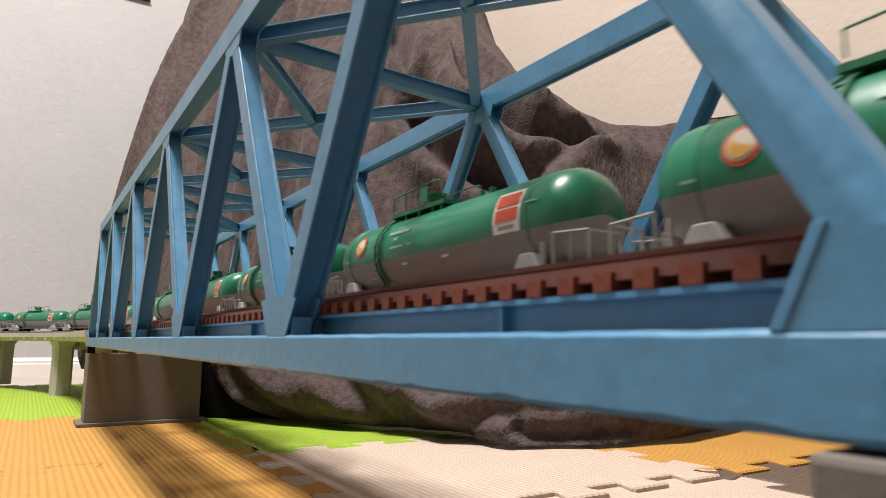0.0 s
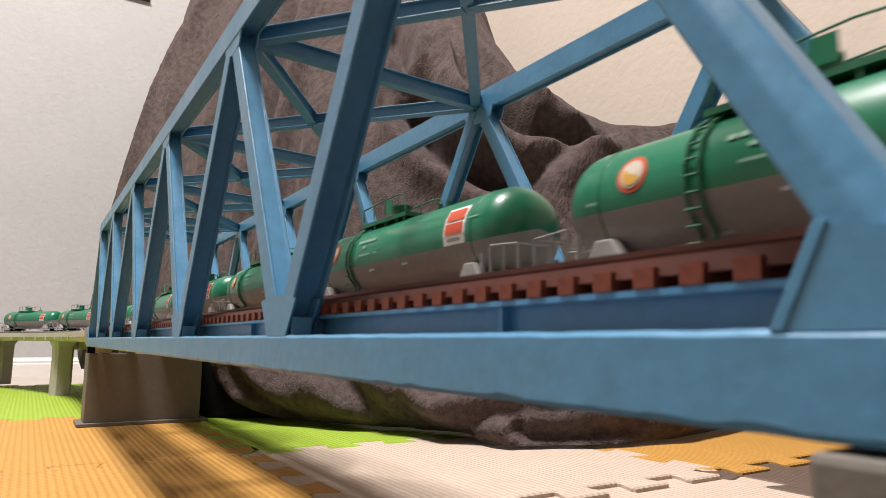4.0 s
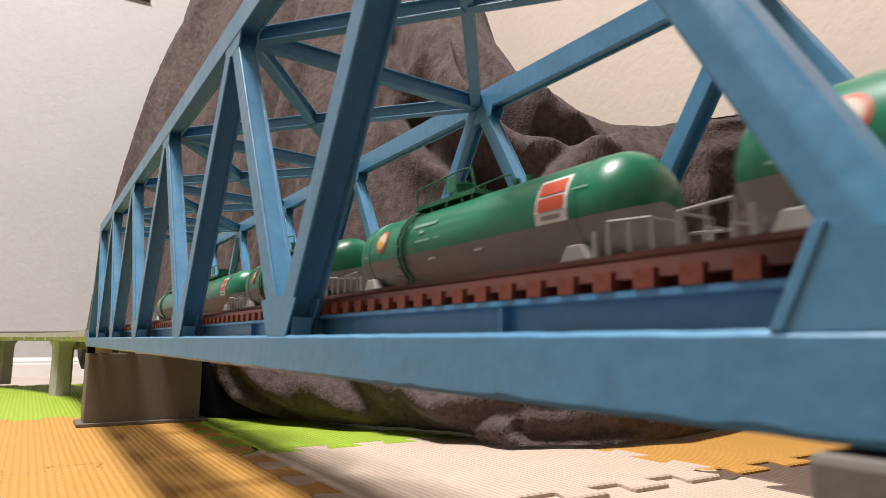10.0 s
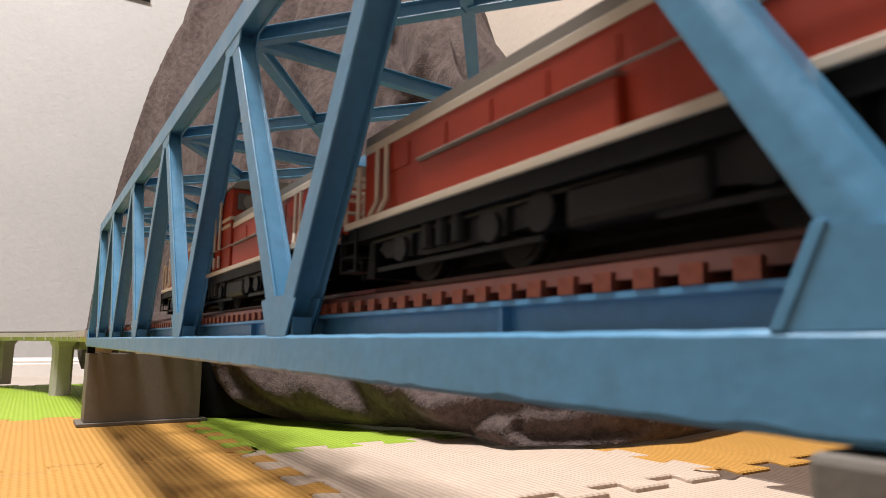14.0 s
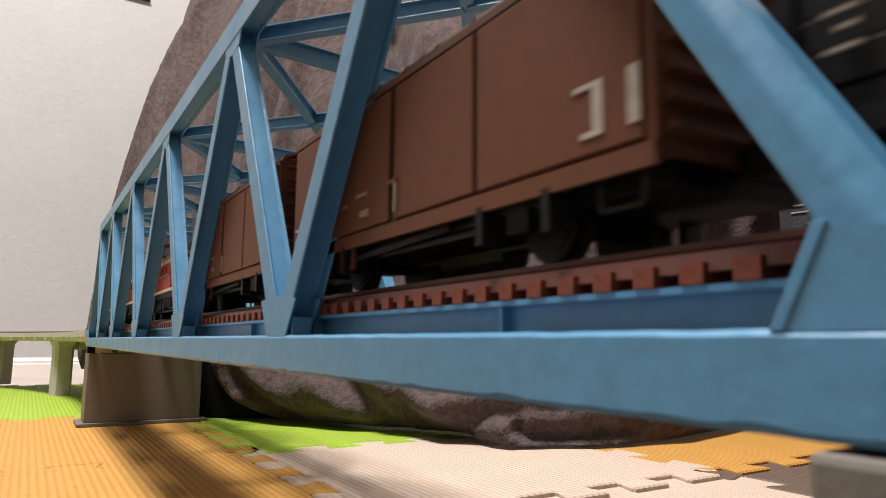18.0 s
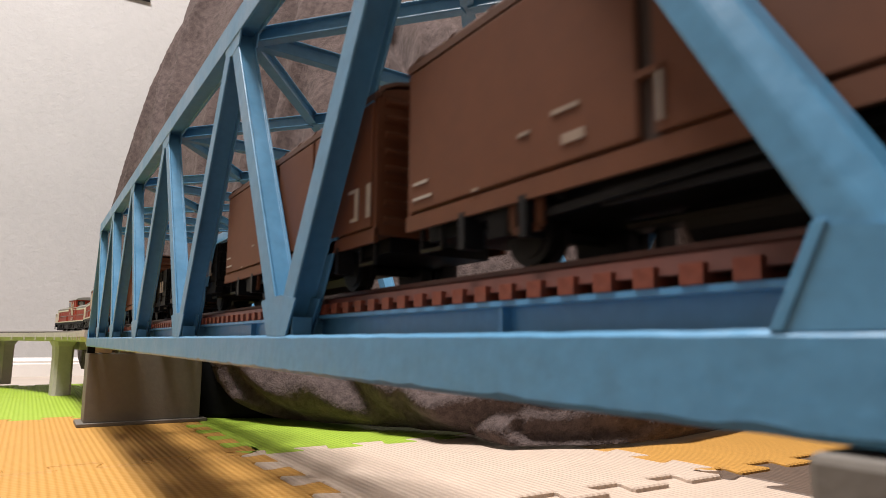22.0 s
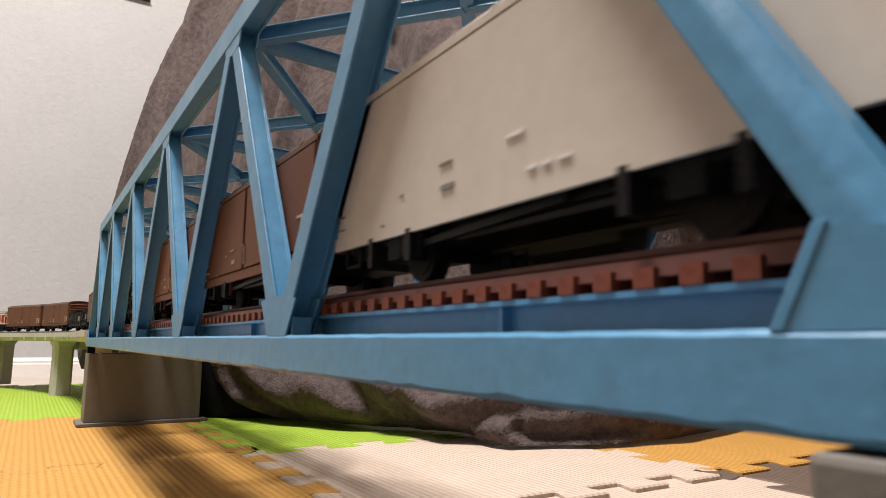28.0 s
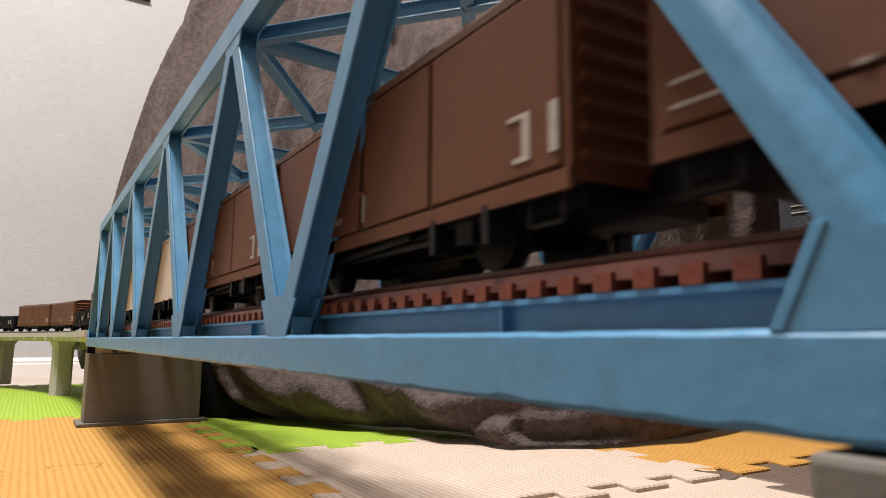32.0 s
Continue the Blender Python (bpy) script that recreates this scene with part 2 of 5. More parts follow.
part("edge", made(box, 0.0005, 0.015, -0.22, 0.112, 0.0, 0.0036), NAVY, picture_rail)

# ---- foam mats: interlocking tiles ----
from mathutils.geometry import tessellate_polygon

SX = [-1.42, -1.12, -0.812, -0.487, -0.264, 0.0, 0.27, 0.54]
SY = [-0.78, -0.48, -0.19, 0.099, 0.352, 0.63]


def seam(n, flip, size):
    """Offsets of a jigsaw edge along 0..1: pairs (t, off)."""
    o = size * 0.5
    pts = [(0.0, 0.0), (0.03, -o)]
    for i in range(n):
        a, b, w = (i + 0.27) / n, (i + 0.73) / n, 0.07 / n
        pts += [(a, -o), (a + 0.2 * w, -0.7 * o), (a - w, 0.7 * o), (a - 0.8 * w, o), (b + 0.8 * w, o), (b + w, 0.7 * o), (b - 0.2 * w, -0.7 * o), (b, -o)]
    pts.append((0.97, -o))
    pts.append((1.0, 0.0))
    return pts


def tile_outline(i, j):
    x0, x1, y0, y1 = SX[i], SX[i + 1], SY[j], SY[j + 1]
    g = 0.0006
    nx, ny = round((x1 - x0) / 0.05), 5
    out = []
    for t, o in seam(nx, j, 0.018)[:-1]:
        out.append((x0 + (x1 - x0) * t, y0 + o + g))
    for t, o in seam(ny, i + 1, 0.018)[:-1]:
        out.append((x1 + o - g, y0 + (y1 - y0) * t))
    for t, o in seam(nx, j + 1, 0.018)[::-1][:-1]:
        out.append((x0 + (x1 - x0) * t, y1 + o - g))
    for t, o in seam(ny, i, 0.018)[::-1][:-1]:
        out.append((x0 + o + g, y0 + (y1 - y0) * t))
    return out


def tile(bm, pts, top_z):
    """Top slightly rounded down at its edge."""
    low = [bm.verts.new((x, y, ZF)) for x, y in pts]
    mid = [bm.verts.new((x, y, top_z - 0.0010)) for x, y in pts]
    n = len(pts)
    top = []
    for k, (x, y) in enumerate(pts):
        a, b = Vector(pts[k - 1]), Vector(pts[(k + 1) % n])
        t = (b - a).normalized()
        top.append(bm.verts.new((x - t.y * 0.0010, y + t.x * 0.0010, top_z)))
    for k in range(n):
        m = (k + 1) % n
        bm.faces.new((low[k], low[m], mid[m], mid[k]))
        bm.faces.new((mid[k], mid[m], top[m], top[k]))
    for a, b, c2 in tessellate_polygon([[Vector(v.co) for v in top]]):
        bm.faces.new((top[a], top[b], top[c2]))


COLOURS = {"o": (MAT_ORANGE, "orange"), "g": (MAT_GREEN, "lime green"), "w": (MAT_WHITE, "cream"), "b": (MAT_BROWN, "brown")}
# tiles out of view are set brown to cut light bounced onto the bridge
ROWS = ["bbbbbbb", "gbgobbb", "ggoobbb", "owgwwbb", "gwoobbb"]
for j in range(5):
    for i in range(7):
        m, word = COLOURS[ROWS[j][i]]
        ob = link("foam_mat", made(tile, tile_outline(i, j), {(4, 3): -0.0026, (4, 4): -0.0022, (3, 4): -0.0004}.get((i, j), 0.0)), m)
        tagged(ob, word + " ribbed foam play mat tile interlocked with its neighbours", "play mat", "foam mats on the floor")

# ---- bridge ----
bridge = thing("truss_bridge", "sky blue painted model truss bridge with two red tracks", "model bridge")
bridge.matrix_basis = pose(0, 0, 0)
XB = [0.004] + [-PANEL * i for i in range(1, 4)] + [-0.511, -0.625, -0.728]      # bottom nodes
XT = [-PANEL * (i - 0.5) + 0.0020 for i in range(1, 4)] + [-0.446, -0.566, -0.676]   # top nodes
ZB = ZC - 0.0085
DEP = 0.0066                                                    # depth of the members


def channel(bm, p, q, w, y0, y1, lip=0.0007, web=0.10, closed=False):
    """A member in the truss plane from p to q (x, z): two side plates and a web."""
    yc = 0.5 * (y0 + y1)
    extrude(bm, (p[0], yc, p[1]), (q[0], yc, q[1]), h_profile(y1 - y0, w, lip, w - 0.0010 if closed else w * web))


def truss(y_out, inward, post_low, post_top, ZT, chord, k):
    xt, xb = XT, XB
    y0, y1 = sorted((y_out, y_out + inward * DEP))
    # bottom chord
    bm = bmesh.new()
    xa, xe, n = XB[6] - 0.012, XB[0] + 0.035, 420
    rings = []
    for i in range(n + 1):
        x = xa + (xe - xa) * i / n
        d = max(0.0, noise.noise(Vector((x * 120, y_out * 40, 2.0))) - 0.05) * 0.0009 + abs(noise.noise(Vector((x * 420, y_out * 40, 5.0)))) * 0.0003
        e = noise.noise(Vector((x * 160, y_out * 40, 8.0))) * 0.00012
        c = 0.0006
        rings.append([bm.verts.new((x, a, z + e)) for a, z in ((y0, ZB + c + d), (y0 + c + d * 0.6, ZB), (y1 - c, ZB), (y1, ZB + c), (y1, ZC - c), (y1 - c, ZC), (y0 + c, ZC), (y0, ZC - c))])
    bm.faces.new(rings[0]), bm.faces.new(rings[-1][::-1])
    for p, q in zip(rings, rings[1:]):
        for i in range(8):
            bm.faces.new((p[i], q[i], q[(i + 1) % 8], p[(i + 1) % 8]))
    part("bottom_chord", bm, BLUE, bridge)
    # top chord, with a hollow underside
    bm = bmesh.new()
    x_lo, x_hi = XT[5] - 0.002, max(post_top, xt[0]) + 0.002
    top = y_out + inward * chord
    a, b = sorted((y_out, top))
    extrude(bm, (x_lo, 0.5 * (a + b), ZT), (x_hi, 0.5 * (a + b), ZT), h_profile(b - a, 0.0088, 0.0008, 0.0066))
    part("top_chord", bm, BLUE, bridge, bevel=0.0004)
    # end posts
    for x_low, x_top in ((post_low, post_top), (XB[6] - 0.004, XT[5])):
        bm = bmesh.new()
        a, c = 0.5 * (y1 - y0) - 0.0003, 0.5 * (y0 + y1)
        f, g = inward, (-1 if x_low > x_top else 1)
        w = 0.0029 if y_out < 0.05 else 0.0020
        prof = [(-f * a, g * 0.0005), (-f * a, g * -w), (f * a, g * -w), (f * a, g * w), (-f * (a - 0.0014), g * w)]
        extrude(bm, (x_low, c, ZC), (x_top, c, ZT), [(i, j) for i, j in prof])
        part("end_post", bm, BLUE, bridge, bevel=0.0005)
    # diagonals: open ones rise towards +x, closed ones towards -x
    for i in range(1, 6):
        bm = bmesh.new()
        channel(bm, (xb[i] + 0.0015, ZC), (xt[i - 1] - 0.0010, ZT - 0.003), 0.0068 * k, *sorted((y_out + inward * 0.0003, y_out + inward * (DEP + 0.0012 * (k > 0.9)))))
        part("diagonal", bm, BLUE, bridge, bevel=0.0003)
        bm = bmesh.new()
        channel(bm, (xb[i] - 0.0010, ZC), (xt[i] + 0.0025, ZT - 0.003), 0.0070 * k, y0 + 0.0003, y1 - 0.0003, closed=True)
        part("diagonal", bm, BLUE, bridge, bevel=0.0005)
    # gusset plates
    t = 0.0005
    for yy in (y0 + 0.00022, y1 - t - 0.00022):
        for i in range(1, 6):
            bm = bmesh.new()
            x = xb[i]
            prism(bm, [(x - 0.0078, ZC - 0.0002), (x + 0.0063, ZC - 0.0002), (x + 0.0126, ZC + 0.0084), (x + 0.0025, ZC + 0.0096), (x - 0.0060, ZC + 0.0096), (x - 0.0136, ZC + 0.0088)], yy, yy + t)
            part("gusset_plate", bm, BLUE, bridge)
        for i in range(0, 6):
            bm = bmesh.new()
            x = xt[i]
            prism(bm, [(x - 0.0080, ZT - 0.004), (x - 0.0072, ZT - 0.0060), (x - 0.0040, ZT - 0.0086), (x + 0.0030, ZT - 0.0098), (x + 0.0108, ZT - 0.0088), (x + 0.0125, ZT - 0.004)], yy, yy + t)
            part("gusset_plate", bm, BLUE, bridge)
        for x, s in ((post_low - 0.0050, 1), (XB[6] - 0.002, -1)):
            bm = bmesh.new()
            prism(bm, [(x - s * 0.0072, ZC - 0.0002), (x + s * 0.026, ZC - 0.0002), (x + s * 0.026, ZC + 0.0012), (x + s * 0.010, ZC + 0.0045), (x + s * 0.004, ZC + 0.0070), (x - s * 0.0031, ZC + 0.0083)], yy, yy + t)
            plate = part("gusset_plate", bm, BLUE, bridge)
            bm = bmesh.new()
            a, b = sorted((yy, yy - 0.0002) if yy < 0.5 * (y0 + y1) else (yy + t, yy + t + 0.0002))
            prism(bm, [(x - s * 0.0072, ZC - 0.0002), (x - s * 0.0060, ZC - 0.0002), (x - s * 0.0019, ZC + 0.0083), (x - s * 0.0031, ZC + 0.0083)], a, b)
            part("rim", bm, BLUE, plate, bevel=0.0003)
    # node stiffeners inside the lower gussets
    for i in range(1, 6):
        bm = bmesh.new()
        box(bm, xb[i] + 0.0085, xb[i] + 0.0093, y0 + 0.001, y1 - 0.001, ZC, ZC + 0.0042)
        part("stiffener", bm, BLUE, bridge)


ZT_NEAR, ZT_FAR = 0.1897, 0.1846
truss(0.0, 1, 0.0100, -0.0505, ZT_NEAR, 0.0066, 1.0)
truss(WIDTH, -1, -0.0095, -0.0700, ZT_FAR, 0.0055, 0.80)


def ibeam(bm, p, q, h=0.0058, w=0.0046, t=0.0006):
    """An I-beam lying between two points, flanges level."""
    extrude(bm, p, q, h_profile(h, w, t, t), (0, 0, 1))


YI, YJ = 0.0064, WIDTH - 0.0058


def near_top(i, dz=0.0):
    return Vector((XT[i], YI, ZT_NEAR - 0.0008 + dz))


def far_top(i, dz=0.0):
    return Vector((XT[i], YJ, ZT_FAR - 0.0002 + dz))


for i in range(6):
    bm = bmesh.new()
    ibeam(bm, near_top(i), far_top(i))
    part("top_strut", bm, BLUE, bridge, bevel=0.00025)
for i in range(5):
    bm = bmesh.new()
    ibeam(bm, near_top(i, 0.0003), far_top(i + 1, 0.0003), h=0.0054, w=0.0042)
    part("top_brace", bm, BLUE, bridge, bevel=0.00025)
    m = 0.25 * (near_top(i) + near_top(i + 1) + far_top(i) + far_top(i + 1)) - Vector((0, 0, 0.0003))
    for a in (near_top(i + 1, -0.0003), far_top(i, -0.0003)):
        bm = bmesh.new()
        ibeam(bm, a, m + (a - m).normalized() * 0.0008, h=0.0054, w=0.0042)
        part("top_brace", bm, BLUE, bridge, bevel=0.00025)
# floor beams, stringers
for i in range(7):
    bm = bmesh.new()
    box(bm, XB[i] - 0.002, XB[i] + 0.002, DEP - 0.0002, WIDTH - DEP + 0.0002, ZB + 0.001, ZC + 0.0036)
    box(bm, XB[i] - 0.004, XB[i] + 0.004, DEP + 0.0002, WIDTH - DEP - 0.0002, ZC + 0.0036, ZC + 0.0044)
    part("floor_beam", bm, BLUE, bridge)
for y in (Y_NEAR - 0.0130, Y_NEAR + 0.0130, Y_FAR - 0.0130, Y_FAR + 0.0130):
    for i in range(6):
        bm = bmesh.new()
        xa, xb = XB[i + 1] + 0.0042, XB[i] - 0.0042
        box(bm, xa, xb, y - 0.0006, y + 0.0006, ZB + 0.002, ZC + 0.0040)
        box(bm, xa, xb, y - 0.0030, y + 0.0030, ZC + 0.0040, ZC + 0.0048)
        stringer = part("stringer", bm, BLUE, bridge)
        for k in (0.6,):
            x = xa + (xb - xa) * k
            part("stiffener", made(box, x - 0.0005, x + 0.0005, y - 0.0022, y + 0.0022, ZB + 0.002, ZC + 0.0039), BLUE, stringer)

# track on the bridge
X_A, X_B = XB[6] - 0.008, XB[0] + 0.033
tie_bm = bmesh.new()
prism(tie_bm, [(-0.0015, 0.0), (0.0015, 0.0), (0.0015, 0.0023), (-0.0015, 0.0023)], -0.0164, 0.0164)
tie_me = bpy.data.meshes.new("tie")
tie_bm.to_mesh(tie_me)
tie_bm.free()
tie_me.materials.append(TIERED)


def rail_profile(r0, z):
    return [(r0 - 0.0013, z), (r0 + 0.0013, z), (r0 + 0.0013, z + 0.0004), (r0 + 0.0004, z + 0.0008), (r0 + 0.0004, z + 0.0018), (r0 + 0.0007, z + 0.0021), (r0 + 0.0007, z + 0.0028), (r0 - 0.0007, z + 0.0028), (r0 - 0.0007, z + 0.0021), (r0 - 0.0004, z + 0.0018), (r0 - 0.0004, z + 0.0008), (r0 - 0.0013, z + 0.0004)]


for yc in (Y_NEAR, Y_FAR):
    for o in (-0.0085, 0.0085):
        bm = bmesh.new()
        prof = rail_profile(0, 0)
        a = [bm.verts.new((X_A, yc + o + u, ZR - 0.0033 + w * 1.18)) for u, w in prof]
        b = [bm.verts.new((X_B, yc + o + u, ZR - 0.0033 + w * 1.18)) for u, w in prof]
        bm.faces.new(a), bm.faces.new(b[::-1])
        for k in range(len(prof)):
            bm.faces.new((a[k], b[k], b[(k + 1) % len(prof)], a[(k + 1) % len(prof)]))
        part("rail", bm, RAILRED, bridge, "red-brown painted rail")
    # boards along the tie ends
    for o in (-1, 1):
        bm = bmesh.new()
        ring = [[bm.verts.new((x, yc + o * a, ZR - 0.0053 + b)) for a, b in ((0.0131, 0.0034), (0.0150, 0.0032), (0.0157, 0.0010), (0.0131, 0.0010))] for x in (X_A, X_B)]
        bm.faces.new(ring[0]), bm.faces.new(ring[1][::-1])
        for k in range(4):
            bm.faces.new((ring[0][k], ring[1][k], ring[1][(k + 1) % 4], ring[0][(k + 1) % 4]))
        part("edge_board", bm, RAILRED, bridge, "red-brown edge board")
    # guard timber along the tie ends
    for o in (-0.0114, 0.0114):
        part("guard_timber", made(box, X_A, X_B, yc + o - 0.0012, yc + o + 0.0012, ZR - 0.0034, ZR - 0.0024), RAILRED, bridge, "red-brown guard timber")
    n = int((X_B - X_A) / 0.0064)
    for k in range(n):
        ob = new("tie", tie_me)
        ob.parent = bridge
        ob.location = (X_A + 0.004 + k * 0.0064, yc, ZR - 0.0056)


# ---- bridge piers ----
def bridge_pier(x, length, top, front, flare=0.0):
    pier = thing("bridge_pier", "grey-brown plastic bridge pier with broad foot on the mats", "pier", "bridge piers")
    pier.matrix_basis = pose(x, 0, 0)
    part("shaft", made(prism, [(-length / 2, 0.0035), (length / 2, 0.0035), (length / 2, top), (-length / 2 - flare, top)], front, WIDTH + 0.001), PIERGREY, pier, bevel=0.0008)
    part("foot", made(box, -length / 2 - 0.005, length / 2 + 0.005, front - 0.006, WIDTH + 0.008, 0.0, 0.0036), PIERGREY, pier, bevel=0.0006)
    for y in (0.004, WIDTH - 0.004):
        part("bearing", made(box, -0.006, 0.006, y - 0.0035, y + 0.0035, top, ZB), BLACK, pier, bevel=0.0004)
    return pier


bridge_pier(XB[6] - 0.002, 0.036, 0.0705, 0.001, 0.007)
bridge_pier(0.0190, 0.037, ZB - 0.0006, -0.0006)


# ---- viaduct round the oval ----
S_FROM, S_TO = X_LEFT - math.pi * R_LEFT, X_RIGHT + math.pi * R_RIGHT


def sweep(bm, prof, s0, s1, y_track, steps):
    """Profile (offset across, height over the rail head) swept along a track."""
    rings = []
    for k in range(steps + 1):
        m = path(s0 + (s1 - s0) * k / steps, y_track)
        rings.append([bm.verts.new(m @ Vector((0, u, w))) for u, w in prof])
    n = len(prof)
    bm.faces.new(rings[0]), bm.faces.new(rings[-1][::-1])
    for a, b in zip(rings, rings[1:]):
        for i in range(n):
            bm.faces.new((a[i], b[i], b[(i + 1) % n], a[(i + 1) % n]))


DECK = [(-0.054, -0.0045), (-0.054, -0.0095), (-0.044, -0.0155), (0.044, -0.0155), (0.054, -0.0095), (0.054, -0.0045)]
BED = [(-0.020, -0.0044), (-0.017, -0.0026), (0.017, -0.0026), (0.020, -0.0044)]


def viaduct_span(s0, s1, detail):
    span = thing("viaduct_span", "pale grey model railway viaduct deck with two tracks", "viaduct", "viaduct spans")
    steps = max(2, int(abs(s1 - s0) / 0.03))
    bm = bmesh.new()
    sweep(bm, DECK, s0, s1, Y_MID, steps)
    part("deck", bm, DECKGREY, span)
    for u in (-0.0525, 0.0525):
        bm = bmesh.new()
        sweep(bm, [(u - 0.0012, -0.0045), (u + 0.0012, -0.0045), (u + 0.0012, -0.0026), (u - 0.0012, -0.0026)], s0, s1, Y_MID, steps)
        part("kerb", bm, DECKGREY, span)
    for yt in (Y_NEAR, Y_FAR):
        bm = bmesh.new()
        sweep(bm, BED, s0, s1, yt, steps)
        part("track_bed", bm, TRACKGREY, span, "grey ballast track bed")
        for o in (-0.00825, 0.00825):
            bm = bmesh.new()
            sweep(bm, [(o - 0.0006, -0.0026), (o + 0.0006, -0.0026), (o + 0.0006, 0), (o - 0.0006, 0)], s0, s1, yt, steps)
            part("rail", bm, STEEL, span, "bright metal rail")
        if detail:
            bm = bmesh.new()
            k = int((s1 - s0) / 0.0078)
            for i in range(k):
                m = path(s0 + (i + 0.5) * 0.0078, yt)
                v0 = len(bm.verts)
                box(bm, -0.0018, 0.0018, -0.0150, 0.0150, -0.0027, -0.0017)
                bm.verts.ensure_lookup_table()
                for v in bm.verts[v0:]:
                    v.co = m @ v.co
            tagged(part("ties", bm, TIEGREY, span, "dark ties on the ballast"), kind="stuff")
    if detail:
        bm = bmesh.new()
        for i in range(int((s1 - s0) / 0.05)):
            m = path(s0 + 0.025 + i * 0.05, Y_MID)
            v0 = len(bm.verts)
            box(bm, -0.002, 0.002, -0.0545, -0.0535, -0.0135, -0.0052)
            bm.verts.ensure_lookup_table()
            for v in bm.verts[v0:]:
                v.co = m @ v.co
        part("deck_rib", bm, DECKGREY, span)


def column(bm, y, w):
    """A tapered column, flared where it meets the deck."""
    z = [0.0, 0.060, 0.073, ZR - 0.0155]
    half_x = [0.0120, 0.0115, 0.0120, 0.0155]
    half_y = [w, w, w + 0.0006, w + 0.004]
    c = 0.004
    rings = []
    for k in range(4):
        a, b = half_x[k], half_y[k]
        pts = [(-a + c, -b), (a - c, -b), (a, -b + c), (a, b - c), (a - c, b), (-a + c, b), (-a, b - c), (-a, -b + c)]
        rings.append([bm.verts.new((px, y + py, z[k])) for px, py in pts])
    bm.faces.new(rings[0]), bm.faces.new(rings[-1])
    for a, b in zip(rings, rings[1:]):
        for i in range(8):
            bm.faces.new((a[i], b[i], b[(i + 1) % 8], a[(i + 1) % 8]))


def viaduct_pier(s):
    m = path(s, Y_MID)
    pier = thing("viaduct_pier", "pale grey twin-column viaduct pier standing on the mats", "pier", "viaduct piers")
    e = m.to_euler()
    pier.matrix_basis = pose(m.translation.x, m.translation.y, 0, 0, 0, math.degrees(e.z))
    for y in (-0.030, 0.030):
        part("column", made(column, y, 0.0130), VIAPIER, pier)
    part("cross_head", made(box, -0.013, 0.013, -0.011, 0.011, 0.068, ZR - 0.0156), VIAPIER, pier)


cuts = []
s = X_A - 0.003
while s > S_FROM:
    cuts.append((max(s - 0.30, S_FROM), s))
    s -= 0.30
for k, (a, b) in enumerate(cuts):
    viaduct_span(a, b, k < 4)
s = -0.822
while s > S_FROM:
    viaduct_pier(s)
    s -= 0.335
s = X_B + 0.003
while s < S_TO:
    viaduct_span(s, min(s + 0.30, S_TO), False)
    viaduct_pier(min(s + 0.16, S_TO - 0.02))
    s += 0.30
# the straight that closes the oval
YB = Y_MID - 2 * R_LEFT
ret = thing("viaduct_span", "pale grey model railway viaduct deck with two tracks", "viaduct", "viaduct spans")
ret.matrix_basis = pose(0, YB, ZR)
part("deck", made(box, X_LEFT + 0.002, X_RIGHT - 0.002, -0.054, 0.054, -0.0155, -0.0045), DECKGREY, ret)
for o in (-0.02705, 0.02705):
    part("track_bed", made(box, X_LEFT + 0.002, X_RIGHT - 0.002, o - 0.018, o + 0.018, -0.0044, -0.0026), TRACKGREY, ret)
    for k in (-0.00825, 0.00825):
        part("rail", made(box, X_LEFT + 0.002, X_RIGHT - 0.002, o + k - 0.0006, o + k + 0.0006, -0.0026, 0), STEEL, ret)
for x in (-0.6, -0.2, 0.2, 0.5):
    pier = thing("viaduct_pier", "pale grey twin-column viaduct pier standing on the mats", "pier", "viaduct piers")
    pier.matrix_basis = pose(x, YB, 0)
    for y in (-0.030, 0.030):
        part("column", made(column, y, 0.0130), VIAPIER, pier)

# ---- blanket over a covered heap ----
BASE = [(-1.66, 0.085, 0.02), (-1.37, 0.046, 0.03), (-0.80, 0.118, 0.048), (-0.665, 0.160, 0.003), (-0.56, 0.207, 0.003), (-0.48, 0.25, 0.003), (-0.405, 0.285, 0.003), (-0.372, 0.36, 0.003), (-0.375, 0.455, 0.003), (-0.40, 0.60, 0.003), (-0.36, 0.78, 0.003)]
RIDGE = [(-1.66, 0.33, 0.92), (-1.39, 0.31, 0.98), (-1.12, 0.42, 0.98), (-0.96, 0.50, 0.87), (-0.887, 0.52, 0.705), (-0.80, 0.53, 0.566), (-0.70, 0.54, 0.462), (-0.603, 0.55, 0.388), (-0.525, 0.56, 0.350), (-0.44, 0.60, 0.346), (-0.35, 0.74, 0.383)]


def spline(pts, u):
    """Smooth curve through pts at the parameters u, an array from 0 to 1."""
    p = np.array([pts[0]] + pts + [pts[-1]])
    n = len(pts) - 1
    k = np.minimum((u * n).astype(int), n - 1)
    f = (u * n - k)[:, None]
    a, b, c, d = p[k], p[k + 1], p[k + 2], p[k + 3]
    return 0.5 * (2 * b + (c - a) * f + (2 * a - 5 * b + 4 * c - d) * f ** 2 + (3 * b - a - 3 * c + d) * f ** 3)


